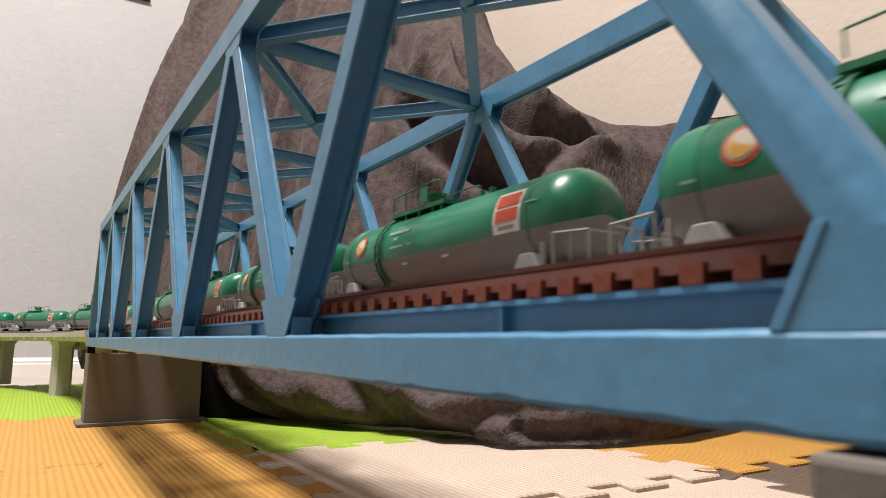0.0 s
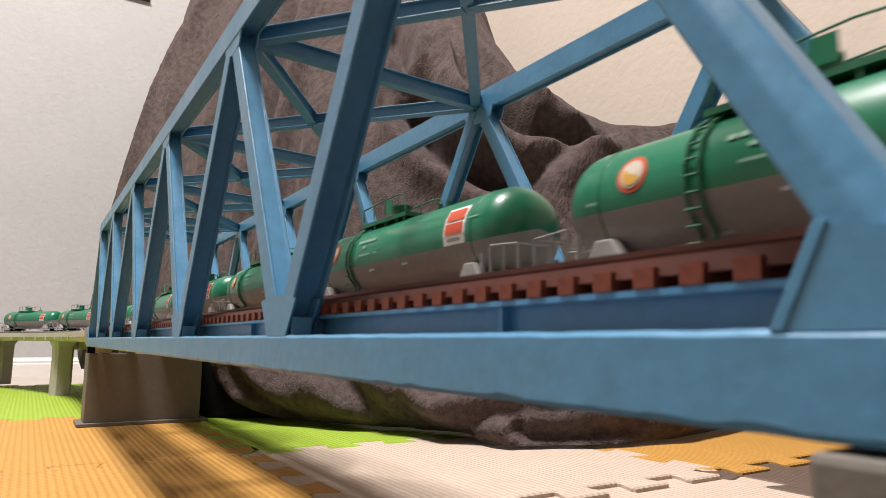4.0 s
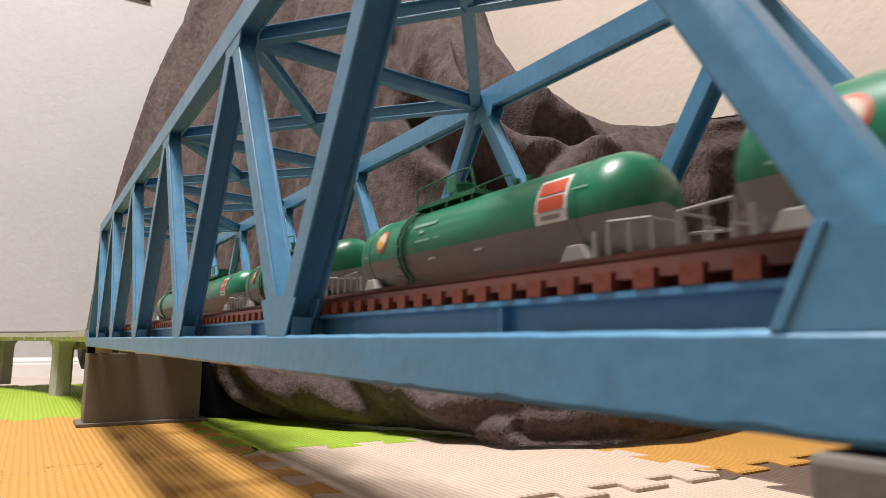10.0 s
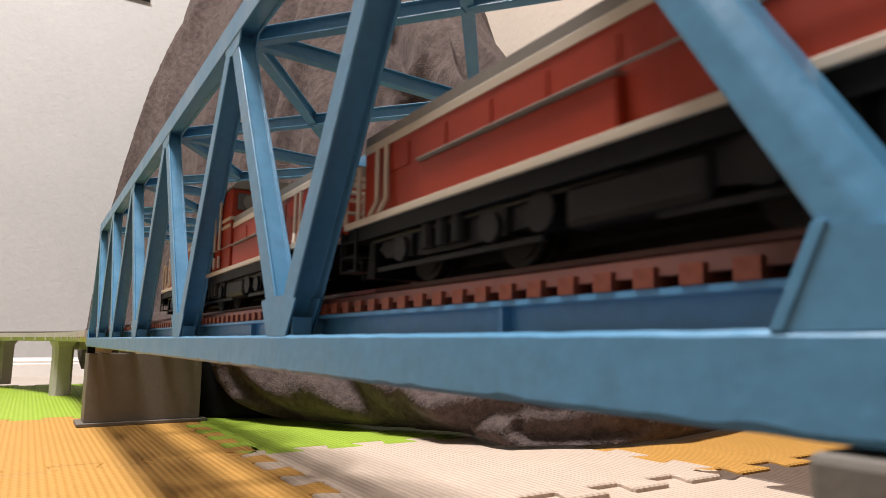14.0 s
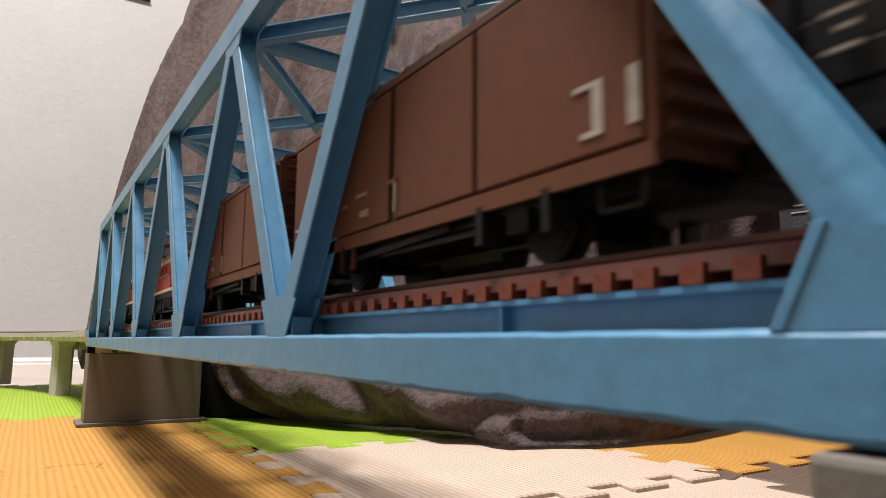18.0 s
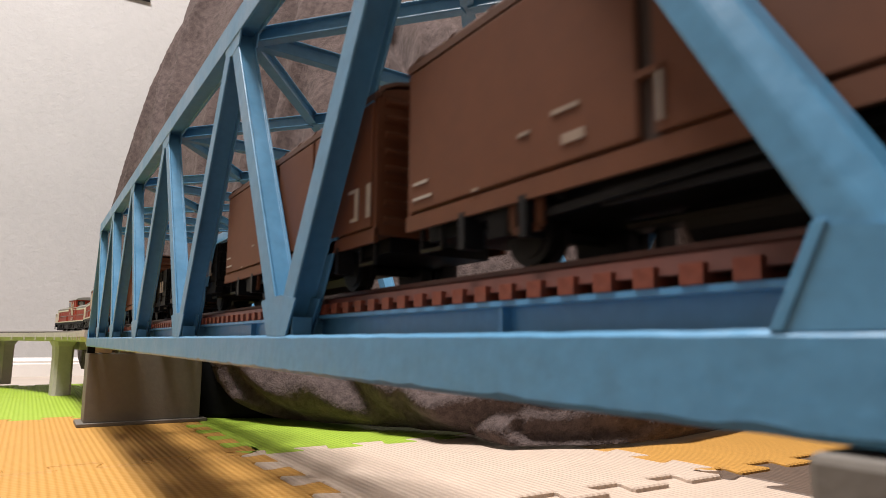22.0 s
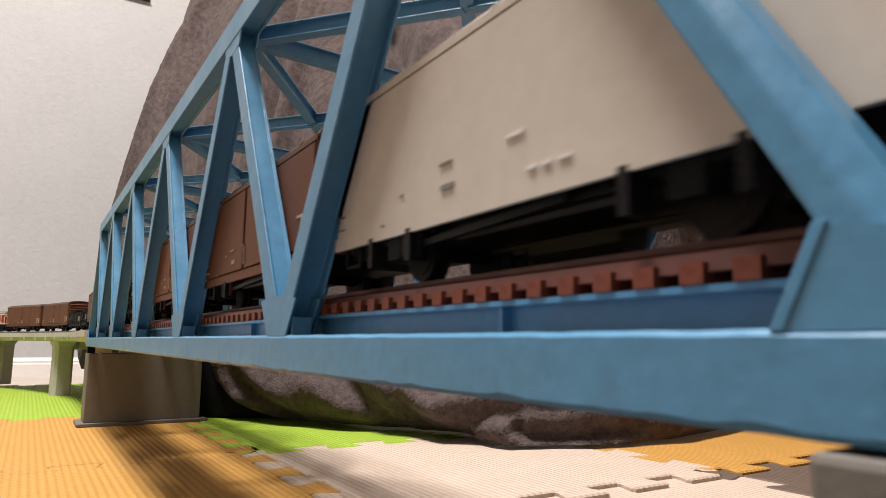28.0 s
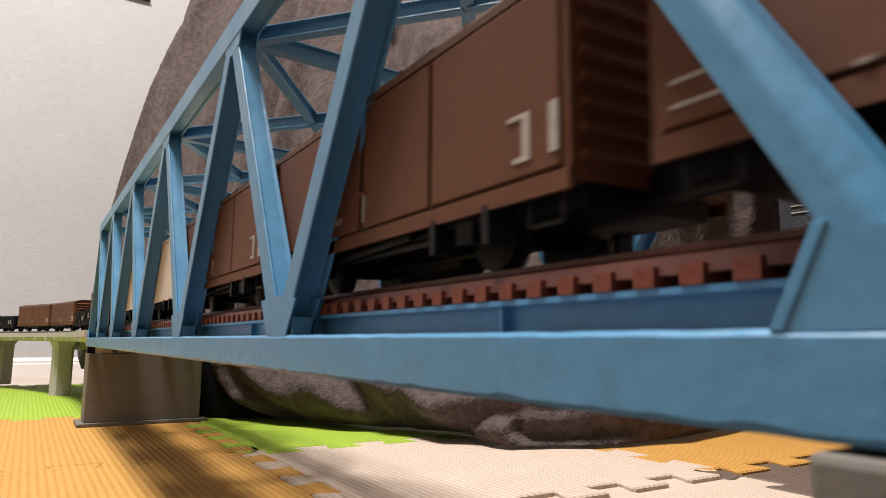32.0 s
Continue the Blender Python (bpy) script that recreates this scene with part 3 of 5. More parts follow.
def heap(u, v):
    """The covered heap without folds: rows v from the floor (0) over the ridge (1) and down behind."""
    b, r = spline(BASE, u)[None], spline(RIDGE, u)[None]
    w = np.minimum(v, 1.0)[:, None]
    k, h, past = w ** 1.35, np.sin(w * np.pi / 2) ** 0.95, np.maximum(v - 1, 0)[:, None]
    g = np.empty((len(v), len(u), 3))
    g[..., 0] = b[..., 0] + (r[..., 0] - b[..., 0]) * k - 0.10 * past
    g[..., 1] = b[..., 1] + (r[..., 1] - b[..., 1]) * k + 0.55 * past
    g[..., 2] = (b[..., 2] + (r[..., 2] - b[..., 2]) * h) * (1 - 2.2 * past ** 2)
    return g


# valleys of the cloth: depth, breadth, and their line in (u, v)
FOLDS = [
    (0.050, 0.017, [(0.439, 0.364), (0.451, 0.35), (0.479, 0.332), (0.509, 0.321), (0.554, 0.328), (0.591, 0.332), (0.617, 0.335)]),
    (0.020, 0.010, [(0.393, 0.456), (0.401, 0.428), (0.419, 0.409), (0.426, 0.383)]),
    (0.020, 0.013, [(0.556, 0.468), (0.594, 0.46), (0.614, 0.46), (0.654, 0.496), (0.699, 0.542), (0.734, 0.577)]),
    (0.010, 0.012, [(0.610, 0.350), (0.640, 0.395), (0.692, 0.53), (0.752, 0.66)]),
    (0.014, 0.016, [(0.346, 0.335), (0.371, 0.307), (0.398, 0.29)]),
    (0.022, 0.012, [(0.180, 0.42), (0.184, 0.30), (0.190, 0.10)]),
    (0.018, 0.012, [(0.235, 0.40), (0.240, 0.25), (0.248, 0.08)]),
]
# crests: height, breadth on either side, line
CRESTS = [
    (0.046, 0.034, 0.008, [(0.400, 0.600), (0.449, 0.513), (0.484, 0.474), (0.501, 0.442), (0.524, 0.414), (0.546, 0.391), (0.574, 0.369), (0.594, 0.338)]),
    (0.028, 0.022, 0.007, [(0.446, 0.660), (0.496, 0.592), (0.526, 0.575), (0.551, 0.562), (0.596, 0.538), (0.622, 0.535), (0.654, 0.560), (0.690, 0.617)]),
    (0.016, 0.018, 0.010, [(0.380, 0.580), (0.429, 0.468), (0.449, 0.424), (0.471, 0.39)]),
    (0.013, 0.012, 0.030, [(0.802, 0.732), (0.767, 0.653), (0.707, 0.53), (0.652, 0.398), (0.619, 0.332)]),
    (0.020, 0.014, 0.008, [(0.131, 0.62), (0.129, 0.409), (0.129, 0.371), (0.136, 0.294), (0.14, 0.251), (0.143, 0.080)]),
    (0.018, 0.014, 0.008, [(0.113, 0.60), (0.116, 0.36), (0.116, 0.314), (0.117, 0.261), (0.115, 0.10)]),
    (0.010, 0.012, 0.010, [(0.098, 0.50), (0.100, 0.27), (0.100, 0.208), (0.099, 0.06)]),
    (0.036, 0.014, 0.010, [(0.166, 0.05), (0.160, 0.26), (0.156, 0.357), (0.157, 0.42), (0.164, 0.50)]),
]
HEM = [
    (0.018, 0.012, [(0.895, 0.60), (0.883, 0.34), (0.87, 0.10)]),
    (0.018, 0.012, [(0.908, 0.60), (0.898, 0.34), (0.89, 0.10)]),
    (0.016, 0.008, [(0.598, 0.02), (0.612, 0.011), (0.65, 0.010), (0.735, 0.014)]),
    (0.012, 0.010, [(0.54, 0.003), (0.545, 0.015), (0.59, 0.030), (0.642, 0.031), (0.763, 0.018)]),
    (0.016, 0.010, [(0.46, 0.03), (0.475, 0.015), (0.495, 0.006), (0.54, 0.002)]),
    (0.014, 0.009, [(0.248, 0.02), (0.265, 0.013), (0.312, 0.008), (0.34, 0.004)]),
    (0.018, 0.014, [(0.36, 0.06), (0.40, 0.030), (0.44, 0.012), (0.47, 0.004)]),
    (0.012, 0.014, [(0.27, 0.30), (0.30, 0.15), (0.34, 0.04)]),
]


def nearest_on(g, ends):
    """Distance to a bent line, how far along it, and the line's direction at that place."""
    near = np.full(g.shape[:2], 9.0)
    along = np.zeros(g.shape[:2])
    way, off = np.zeros(g.shape), np.zeros(g.shape)
    for i, (p, q) in enumerate(zip(ends, ends[1:])):
        d = q - p
        t = np.clip(((g - p) @ d) / (d @ d), 0, 1)
        o = g - p - t[..., None] * d
        r = np.linalg.norm(o, axis=2)
        closer = r < near
        along = np.where(closer, (i + t) / (len(ends) - 1), along)
        way = np.where(closer[..., None], d, way)
        off = np.where(closer[..., None], o, off)
        near = np.minimum(near, r)
    return near, along, way, off


def blanket_mesh():
    u = np.concatenate([np.linspace(0, 0.22, 420, endpoint=False), np.linspace(0.22, 1, 620)])
    v = np.concatenate([np.linspace(0, 1, 250) ** 1.6, np.linspace(1.02, 1.45, 24)])
    g = heap(u, v)
    nrm = np.cross(np.gradient(g, axis=1), np.gradient(g, axis=0))
    nrm /= np.linalg.norm(nrm, axis=2, keepdims=True) + 1e-12
    push = np.zeros(g.shape[:2])
    for depth, breadth, line in FOLDS + HEM:
        ends = [heap(np.array([a]), np.array([b]))[0, 0] for a, b in line]
        near, along, way, off = nearest_on(g, ends)
        fade = np.minimum(1, 4.5 * np.minimum(along, 1 - along) + 0.25)
        push -= 1.1 * depth * fade * (np.exp(-(near / breadth) ** 2) - 0.28 * np.exp(-((near - 1.9 * breadth) / breadth) ** 2))
    for height, left, right, line in CRESTS:
        ends = [heap(np.array([a]), np.array([b]))[0, 0] for a, b in line]
        near, along, way, off = nearest_on(g, ends)
        fade = np.minimum(1, 4.0 * np.minimum(along, 1 - along))
        side = np.sum(np.cross(way, nrm) * off, axis=2)
        breadth = np.where(side > 0, left, right)
        soft = np.sqrt(near ** 2 + 0.002 ** 2) - 0.002
        push += height * fade * np.exp(-soft / breadth)
    # the heap falls in beside the wall, and the cloth turns under along its foot
    push -= 0.014 * np.exp(-((v - 0.56) / 0.09) ** 2)[:, None] * np.exp(-((u - 0.10) / 0.06) ** 2)[None]
    foot = np.clip((u - 0.26) / 0.05, 0, 1) * np.clip((0.60 - u) / 0.08, 0, 1)
    push -= 0.040 * np.exp(-v / 0.007)[:, None] * foot[None]
    rng = np.random.default_rng(7)
    # broad swells, soft hanging folds towards the wall, a thick rounded hem
    for j in range(len(v)):
        for i in range(0, len(u)):
            push[j, i] += 0.011 * noise.noise(Vector((u[i] * 7 + 11, v[j] * 3.0, 0.4))) + 0.005 * noise.noise(Vector((u[i] * 24, v[j] * 9, 7.7)))
    low = np.clip(v / 0.045, 0, 1)
    push += (0.010 * np.sin(low * np.pi) * (v < 0.045))[:, None]
    push += rng.normal(0, 0.00038, push.shape)
    g = g + nrm * push[..., None]
    g[..., 2] = np.maximum(g[..., 2], 0.001)
    n, m = len(v), len(u)
    faces = [(j * m + i, j * m + i + 1, (j + 1) * m + i + 1, (j + 1) * m + i) for j in range(n - 1) for i in range(m - 1)]
    me = bpy.data.meshes.new("blanket")
    me.from_pydata(g.reshape(-1, 3).tolist(), [], faces)
    me.materials.append(FLEECE)
    me.shade_smooth()
    return me


blanket = new("blanket", blanket_mesh())
tagged(blanket, "dark grey-brown fleece blanket draped in folds over a heap", "blanket")

black_case = thing("storage_box", "black box mostly hidden under the fleece blanket", "box")
black_case.matrix_basis = pose(-0.693, 0.132, 0, 0, 0, 58)
part("body", made(box, -0.09, 0.10, 0.032, 0.22, 0.0, 0.066), BLACKBOX, black_case, bevel=0.004)
part("lid", made(box, -0.091, 0.101, 0.031, 0.221, 0.0662, 0.075), BLACKBOX, black_case, bevel=0.003)

sofa = thing("cushion", "dark navy upholstered cushion with pale stitching beside the wall", "cushion")
sofa.matrix_basis = pose(-0.02, 0.74, 0, 0, 0, 8)
part("body", made(box, -0.36, 0.5, -0.10, 0.10, 0.0, 0.325), NAVY, sofa, bevel=0.02)
for z in (0.215, 0.222):
    part("stitching", made(box, -0.34, 0.48, -0.1012, -0.1002, z, z + 0.0012), CARGREY, sofa, "pale stitching")


# ---- trains: local x along the track, z from the rail head; the seen side is -y ----
def cyl_x(bm, x0, x1, r, y=0.0, z=0.0, n=28, r1=None):
    m = Matrix.Translation(((x0 + x1) / 2, y, z)) @ Matrix.Rotation(math.pi / 2, 4, "Y")
    bmesh.ops.create_cone(bm, cap_ends=True, segments=n, radius1=r, radius2=r if r1 is None else r1, depth=x1 - x0, matrix=m)


def cyl_y(bm, x, y0, y1, z, r, n=20):
    m = Matrix.Translation((x, (y0 + y1) / 2, z)) @ Matrix.Rotation(math.pi / 2, 4, "X")
    bmesh.ops.create_cone(bm, cap_ends=True, segments=n, radius1=r, radius2=r, depth=y1 - y0, matrix=m)


def wheelset(bm, x, r=0.0055, n=20):
    """Axle and two flanged wheels, turned in one piece."""
    half = [(0.0097, 0.0010), (0.0097, r - 0.0012), (0.0094, r - 0.0012), (0.0094, r), (0.0074, r), (0.0074, r + 0.0008), (0.0062, r + 0.0008), (0.0062, 0.0012)]
    prof = half + [(-y, q) for y, q in half[::-1]]
    rings = [[bm.verts.new((x + q * math.cos(2 * math.pi * i / n), y, r + q * math.sin(2 * math.pi * i / n))) for i in range(n)] for y, q in prof]
    bm.faces.new(rings[0]), bm.faces.new(rings[-1])
    for p, q in zip(rings, rings[1:]):
        for i in range(n):
            bm.faces.new((p[i - 1], p[i], q[i], q[i - 1]))


def coupler(bm, x, s, z=0.0105):
    box(bm, *sorted((x, x + s * 0.008)), -0.0016, 0.0016, z - 0.0014, z + 0.0014)
    box(bm, *sorted((x + s * 0.006, x + s * 0.0115)), -0.0028, 0.0022, z - 0.0024, z + 0.0024)


def round_loop(r, x, y0, zc, n=28):
    return [(x, y0 + r * math.cos(2 * math.pi * i / n), zc + r * math.sin(2 * math.pi * i / n)) for i in range(n)]


def barrel(bm, half, r, zc, a0, a1, n=26, caps=7):
    """Part of a domed tank between angles a0..a1 round its axis."""
    stations = [(-half + 0.0105 * (1 - math.cos(k / caps * math.pi / 2)), math.sin(k / caps * math.pi / 2) ** 0.75) for k in range(caps + 1)]
    stations = [(x, f) for x, f in stations] + [(-x, f) for x, f in stations[::-1]]
    rings = []
    for x, f in stations:
        rr = max(r * f, 0.0002)
        rings.append([bm.verts.new((x, rr * math.cos(a0 + (a1 - a0) * i / n), zc + rr * math.sin(a0 + (a1 - a0) * i / n))) for i in range(n + 1)])
    for a, b in zip(rings, rings[1:]):
        for i in range(n):
            bm.faces.new((a[i], b[i], b[i + 1], a[i + 1]))


def on_tank(bm, x0, x1, z0, z1, r, zc, lift=0.0002, n=4):
    """A decal bent round the barrel's seen side."""
    g = []
    for k in range(n + 1):
        z = z0 + (z1 - z0) * k / n
        y = -math.sqrt(max((r + lift) ** 2 - (z - zc) ** 2, 1e-9))
        g.append((bm.verts.new((x0, y, z)), bm.verts.new((x1, y, z))))
    for a, b in zip(g, g[1:]):
        bm.faces.new((a[0], a[1], b[1], b[0]))


def disc_on_tank(bm, xc, zc0, rad, r, zc, lift, n=24, a0=0.0, a1=2 * math.pi):
    def at(x, z):
        return bm.verts.new((x, -math.sqrt(max((r + lift) ** 2 - (z - zc) ** 2, 1e-9)), z))
    c = at(xc, zc0)
    ring = [at(xc + rad * math.cos(a0 + (a1 - a0) * i / n), zc0 + rad * math.sin(a0 + (a1 - a0) * i / n)) for i in range(n + 1)]
    for i in range(n):
        bm.faces.new((c, ring[i], ring[i + 1]))


TANK_HALF, TANK_R, TANK_Z = 0.0757, 0.0148, 0.0228


def build_tank_wagon():
    w = thing("tank_wagon", "green and grey model tank wagon with orange sign and walkway", "tank wagon", "tank wagons of the train")
    split = math.asin((0.0195 - TANK_Z) / TANK_R)
    tank = part("tank", made(barrel, TANK_HALF, TANK_R, TANK_Z, split, math.pi - split), GREEN, w, "glossy green upper tank shell", smooth=True)
    part("tank_belly", made(barrel, TANK_HALF, TANK_R, TANK_Z, math.pi - split, 2 * math.pi + split), TANKGREY, w, "grey lower tank shell", smooth=True)
    # weld rings
    for x in (-0.060, 0.060):
        bm = bmesh.new()
        rings = [[bm.verts.new((x + dx, (TANK_R + dr) * math.cos(t), TANK_Z + (TANK_R + dr) * math.sin(t))) for dx, dr in ((-0.0003, 0), (0, 0.0003), (0.0003, 0), (0, -0.0003))] for t in [2 * math.pi * i / 30 for i in range(30)]]
        for i in range(30):
            for k in range(4):
                bm.faces.new((rings[i - 1][k], rings[i][k], rings[i][(k + 1) % 4], rings[i - 1][(k + 1) % 4]))
        part("weld_ring", bm, DARKGREEN, w)
    # signs
    sign = part("sign", made(on_tank, 0.0443, 0.0568, 0.0196, 0.0322, TANK_R, TANK_Z, 0.00015), WHITE, w, "white sign plate with orange panels")
    part("sign_panel", made(on_tank, 0.0453, 0.0558, 0.0230, 0.0268, TANK_R, TANK_Z, 0.0003), SIGNRED, sign)
    part("sign_panel", made(on_tank, 0.0453, 0.0558, 0.0276, 0.0314, TANK_R, TANK_Z, 0.0003), SIGNRED, sign)
    bm = bmesh.new()
    on_tank(bm, 0.0468, 0.0545, 0.0206, 0.0218, TANK_R, TANK_Z, 0.0003)
    part("lettering_bar", bm, TANKGREY, sign)
    logo = part("round_badge", made(disc_on_tank, -0.0496, 0.0270, 0.0044, TANK_R, TANK_Z, 0.0002), SIGNRED, w, "round red and yellow badge")
    part("badge_field", made(disc_on_tank, -0.0496, 0.0270, 0.0034, TANK_R, TANK_Z, 0.00035), CREAM, logo)
    part("badge_mark", made(disc_on_tank, -0.0496, 0.0270, 0.0027, TANK_R, TANK_Z, 0.0005, 14, math.pi * 0.8, math.pi * 1.9), SIGNYELLOW, logo)
    for x0, x1, z0, z1 in (*((-0.025 + 0.0027 * k, -0.0229 + 0.0027 * k, 0.0287, 0.0299) for k in range(6)), (-0.020, -0.017, 0.0262, 0.0272), (-0.022, -0.012, 0.0232, 0.0239), (-0.009, -0.006, 0.0232, 0.0239), (0.0585, 0.0640, 0.0272, 0.0276), (-0.0640, -0.0600, 0.0215, 0.0222)):
        part("lettering_bar", made(on_tank, x0, x1, z0, z1, TANK_R, TANK_Z, 0.0003), TANKMARK, w, "faded white lettering bar")
    # walkway over the dome
    zt = TANK_Z + TANK_R
    walkway = part("walkway", made(box, -0.034, 0.006, -0.0085, 0.0085, zt - 0.0004, zt + 0.0012), DARKGREEN, w, "dark green top walkway")
    bm = bmesh.new()
    for x in (-0.032, -0.022, -0.012, -0.002, 0.004):
        for y in (-0.008, 0.008):
            bar(bm, (x, y, zt - 0.0035), (x, y, zt + 0.0014), 0.0006, 0.0006)
            bar(bm, (x, y * 0.2, zt), (x, y, zt + 0.0013), 0.0005, 0.0007)
    tagged(part("walkway_bracket", bm, DARKGREEN, walkway), kind="stuff")
    for y in (-0.0085, 0.0085):
        bm = bmesh.new()
        wire(bm, [(-0.032, y, zt + 0.002), (-0.032, y, zt + 0.0075), (-0.002, y, zt + 0.0090), (0.004, y, zt + 0.0085), (0.006, y, zt + 0.002)], 0.0003)
        for x in (-0.022, -0.012):
            tube(bm, (x, y, zt + 0.002), (x, y, zt + 0.0082), 0.0003)
        part("guard_rail", bm, DARKGREEN, walkway)
    part("guard_panel", made(box, -0.0105, -0.0050, -0.0088, -0.0084, zt + 0.0022, zt + 0.0078), GREEN, walkway, "green panel in the guard rail")
    bm = bmesh.new()
    bmesh.ops.create_cone(bm, cap_ends=True, segments=20, radius1=0.0040, radius2=0.0036, depth=0.006, matrix=Matrix.Translation((-0.013, 0, zt + 0.0035)))
    bmesh.ops.create_cone(bm, cap_ends=True, segments=20, radius1=0.0044, radius2=0.0044, depth=0.0008, matrix=Matrix.Translation((-0.013, 0, zt + 0.0068)))
    part("manhole", bm, DARKGREEN, w, "green manhole dome")
    for x in (0.018, 0.024):
        bm = bmesh.new()
        tube(bm, (x, 0, zt - 0.001), (x, 0, zt + 0.0028), 0.0011, 10)
        part("valve", bm, DARKGREEN, w)
    for sgn in (-1, 1):
        bm = bmesh.new()
        pts = []
        for k in range(9):
            a = math.radians(70 - k * 20)
            pts.append((sgn * TANK_R * 1.06 * math.cos(a), TANK_Z + TANK_R * 1.06 * math.sin(a)))
        pts = [p for p in pts if p[1] > 0.009] + [(sgn * TANK_R * 1.04, 0.0035)]
        for x in (-0.0343, -0.0308):
            wire(bm, [(x, y, z) for y, z in pts], 0.00045)
        zz = 0.005
        while zz < zt - 0.002:
            y = sgn * (TANK_R * 1.06 * math.sqrt(max(0.0, 1 - ((zz - TANK_Z) / (TANK_R * 1.06)) ** 2)) if zz > TANK_Z else TANK_R * 1.05)
            tube(bm, (-0.0343, y, zz), (-0.0308, y, zz), 0.0003)
            zz += 0.0036
        tagged(part("ladder", bm, DARKGREEN, w, "green side ladder"), kind="stuff")
    # belly fittings
    for x, z in ((-0.012, 0.0168), (0.016, 0.0168), (-0.03, 0.0110), (-0.004, 0.0090)):
        bm = bmesh.new()
        y = -math.sqrt(TANK_R ** 2 - (z - TANK_Z) ** 2)
        box(bm, x - 0.0024, x + 0.0024, y - 0.0004, y + 0.001, z - 0.0005, z + 0.0004)
        part("bracket", bm, TANKGREY, w)
    # underframe
    part("centre_sill", made(box, -0.084, 0.084, -0.004, 0.004, 0.0060, 0.0085), CARGREY, w, bevel=0.0003)
    for s in (-1, 1):
        for y in (-0.0148, 0.0105):
            part("saddle", made(prism, [(s * 0.053, 0.0072), (s * 0.065, 0.0072), (s * 0.0615, 0.0128), (s * 0.0565, 0.0128)], y, y + 0.0043), CARGREY, w, "light grey tank saddle", bevel=0.0004)
        platform = part("end_platform", made(box, *sorted((s * 0.050, s * 0.0845)), -0.0152, 0.0152, 0.0062, 0.0074), CARGREY, w, bevel=0.0002)
        for y in (-0.0148, 0.0148):
            bm = bmesh.new()
            wire(bm, [(s * 0.071, y, 0.0072), (s * 0.071, y, 0.0168), (s * 0.0842, y, 0.0160), (s * 0.0842, y, 0.0072)], 0.0004)
            part("handrail", bm, CARGREY, platform, "pale grey end handrail")
            part("baluster", made(tube, (s * 0.0775, y, 0.0072), (s * 0.0775, y, 0.0163), 0.0003), CARGREY, platform)
            part("post", made(tube, (s * 0.067, y, 0.0072), (s * 0.067, y, 0.0150), 0.0008), CARGREY, platform)
            part("handrail", made(wire, [(s * 0.0842, y * 0.97, 0.0158), (s * 0.0842, y * 0.25, 0.0158), (s * 0.0842, y * 0.25, 0.0072)], 0.0004), CARGREY, platform)
        bm = bmesh.new()
        for y in (-0.0150, 0.0150):
            box(bm, *sorted((s * 0.046, s * 0.078)), y - 0.0008, y + 0.0008, 0.0030, 0.0052)
            for x in (0.0545, 0.0695):
                cyl_y(bm, s * x, y - 0.0012, y + 0.0012, 0.0046, 0.0022, 10)
                box(bm, s * x - 0.0022, s * x + 0.0022, y - 0.0010, y + 0.0010, 0.0030, 0.0068)
        box(bm, *sorted((s * 0.058, s * 0.066)), -0.015, 0.015, 0.0035, 0.0058)
        bogie = part("bogie", bm, CARGREY, w, "light grey two-axle bogie")
        for x in (0.0545, 0.0695):
            part("wheelset", made(wheelset, s * x, 0.0048), DARKGEAR, bogie, smooth=False)
        part("coupler", made(coupler, s * 0.0845, s, 0.0080), DARKGEAR, w)
    return w


def roof_section(half, side, top, n=9):
    """Arched roof across: (y, z) from -half to half."""
    return [(half * math.cos(math.pi - math.pi * k / n), side + (top - side) * math.sin(math.pi * k / n) ** 0.9) for k in range(n + 1)]


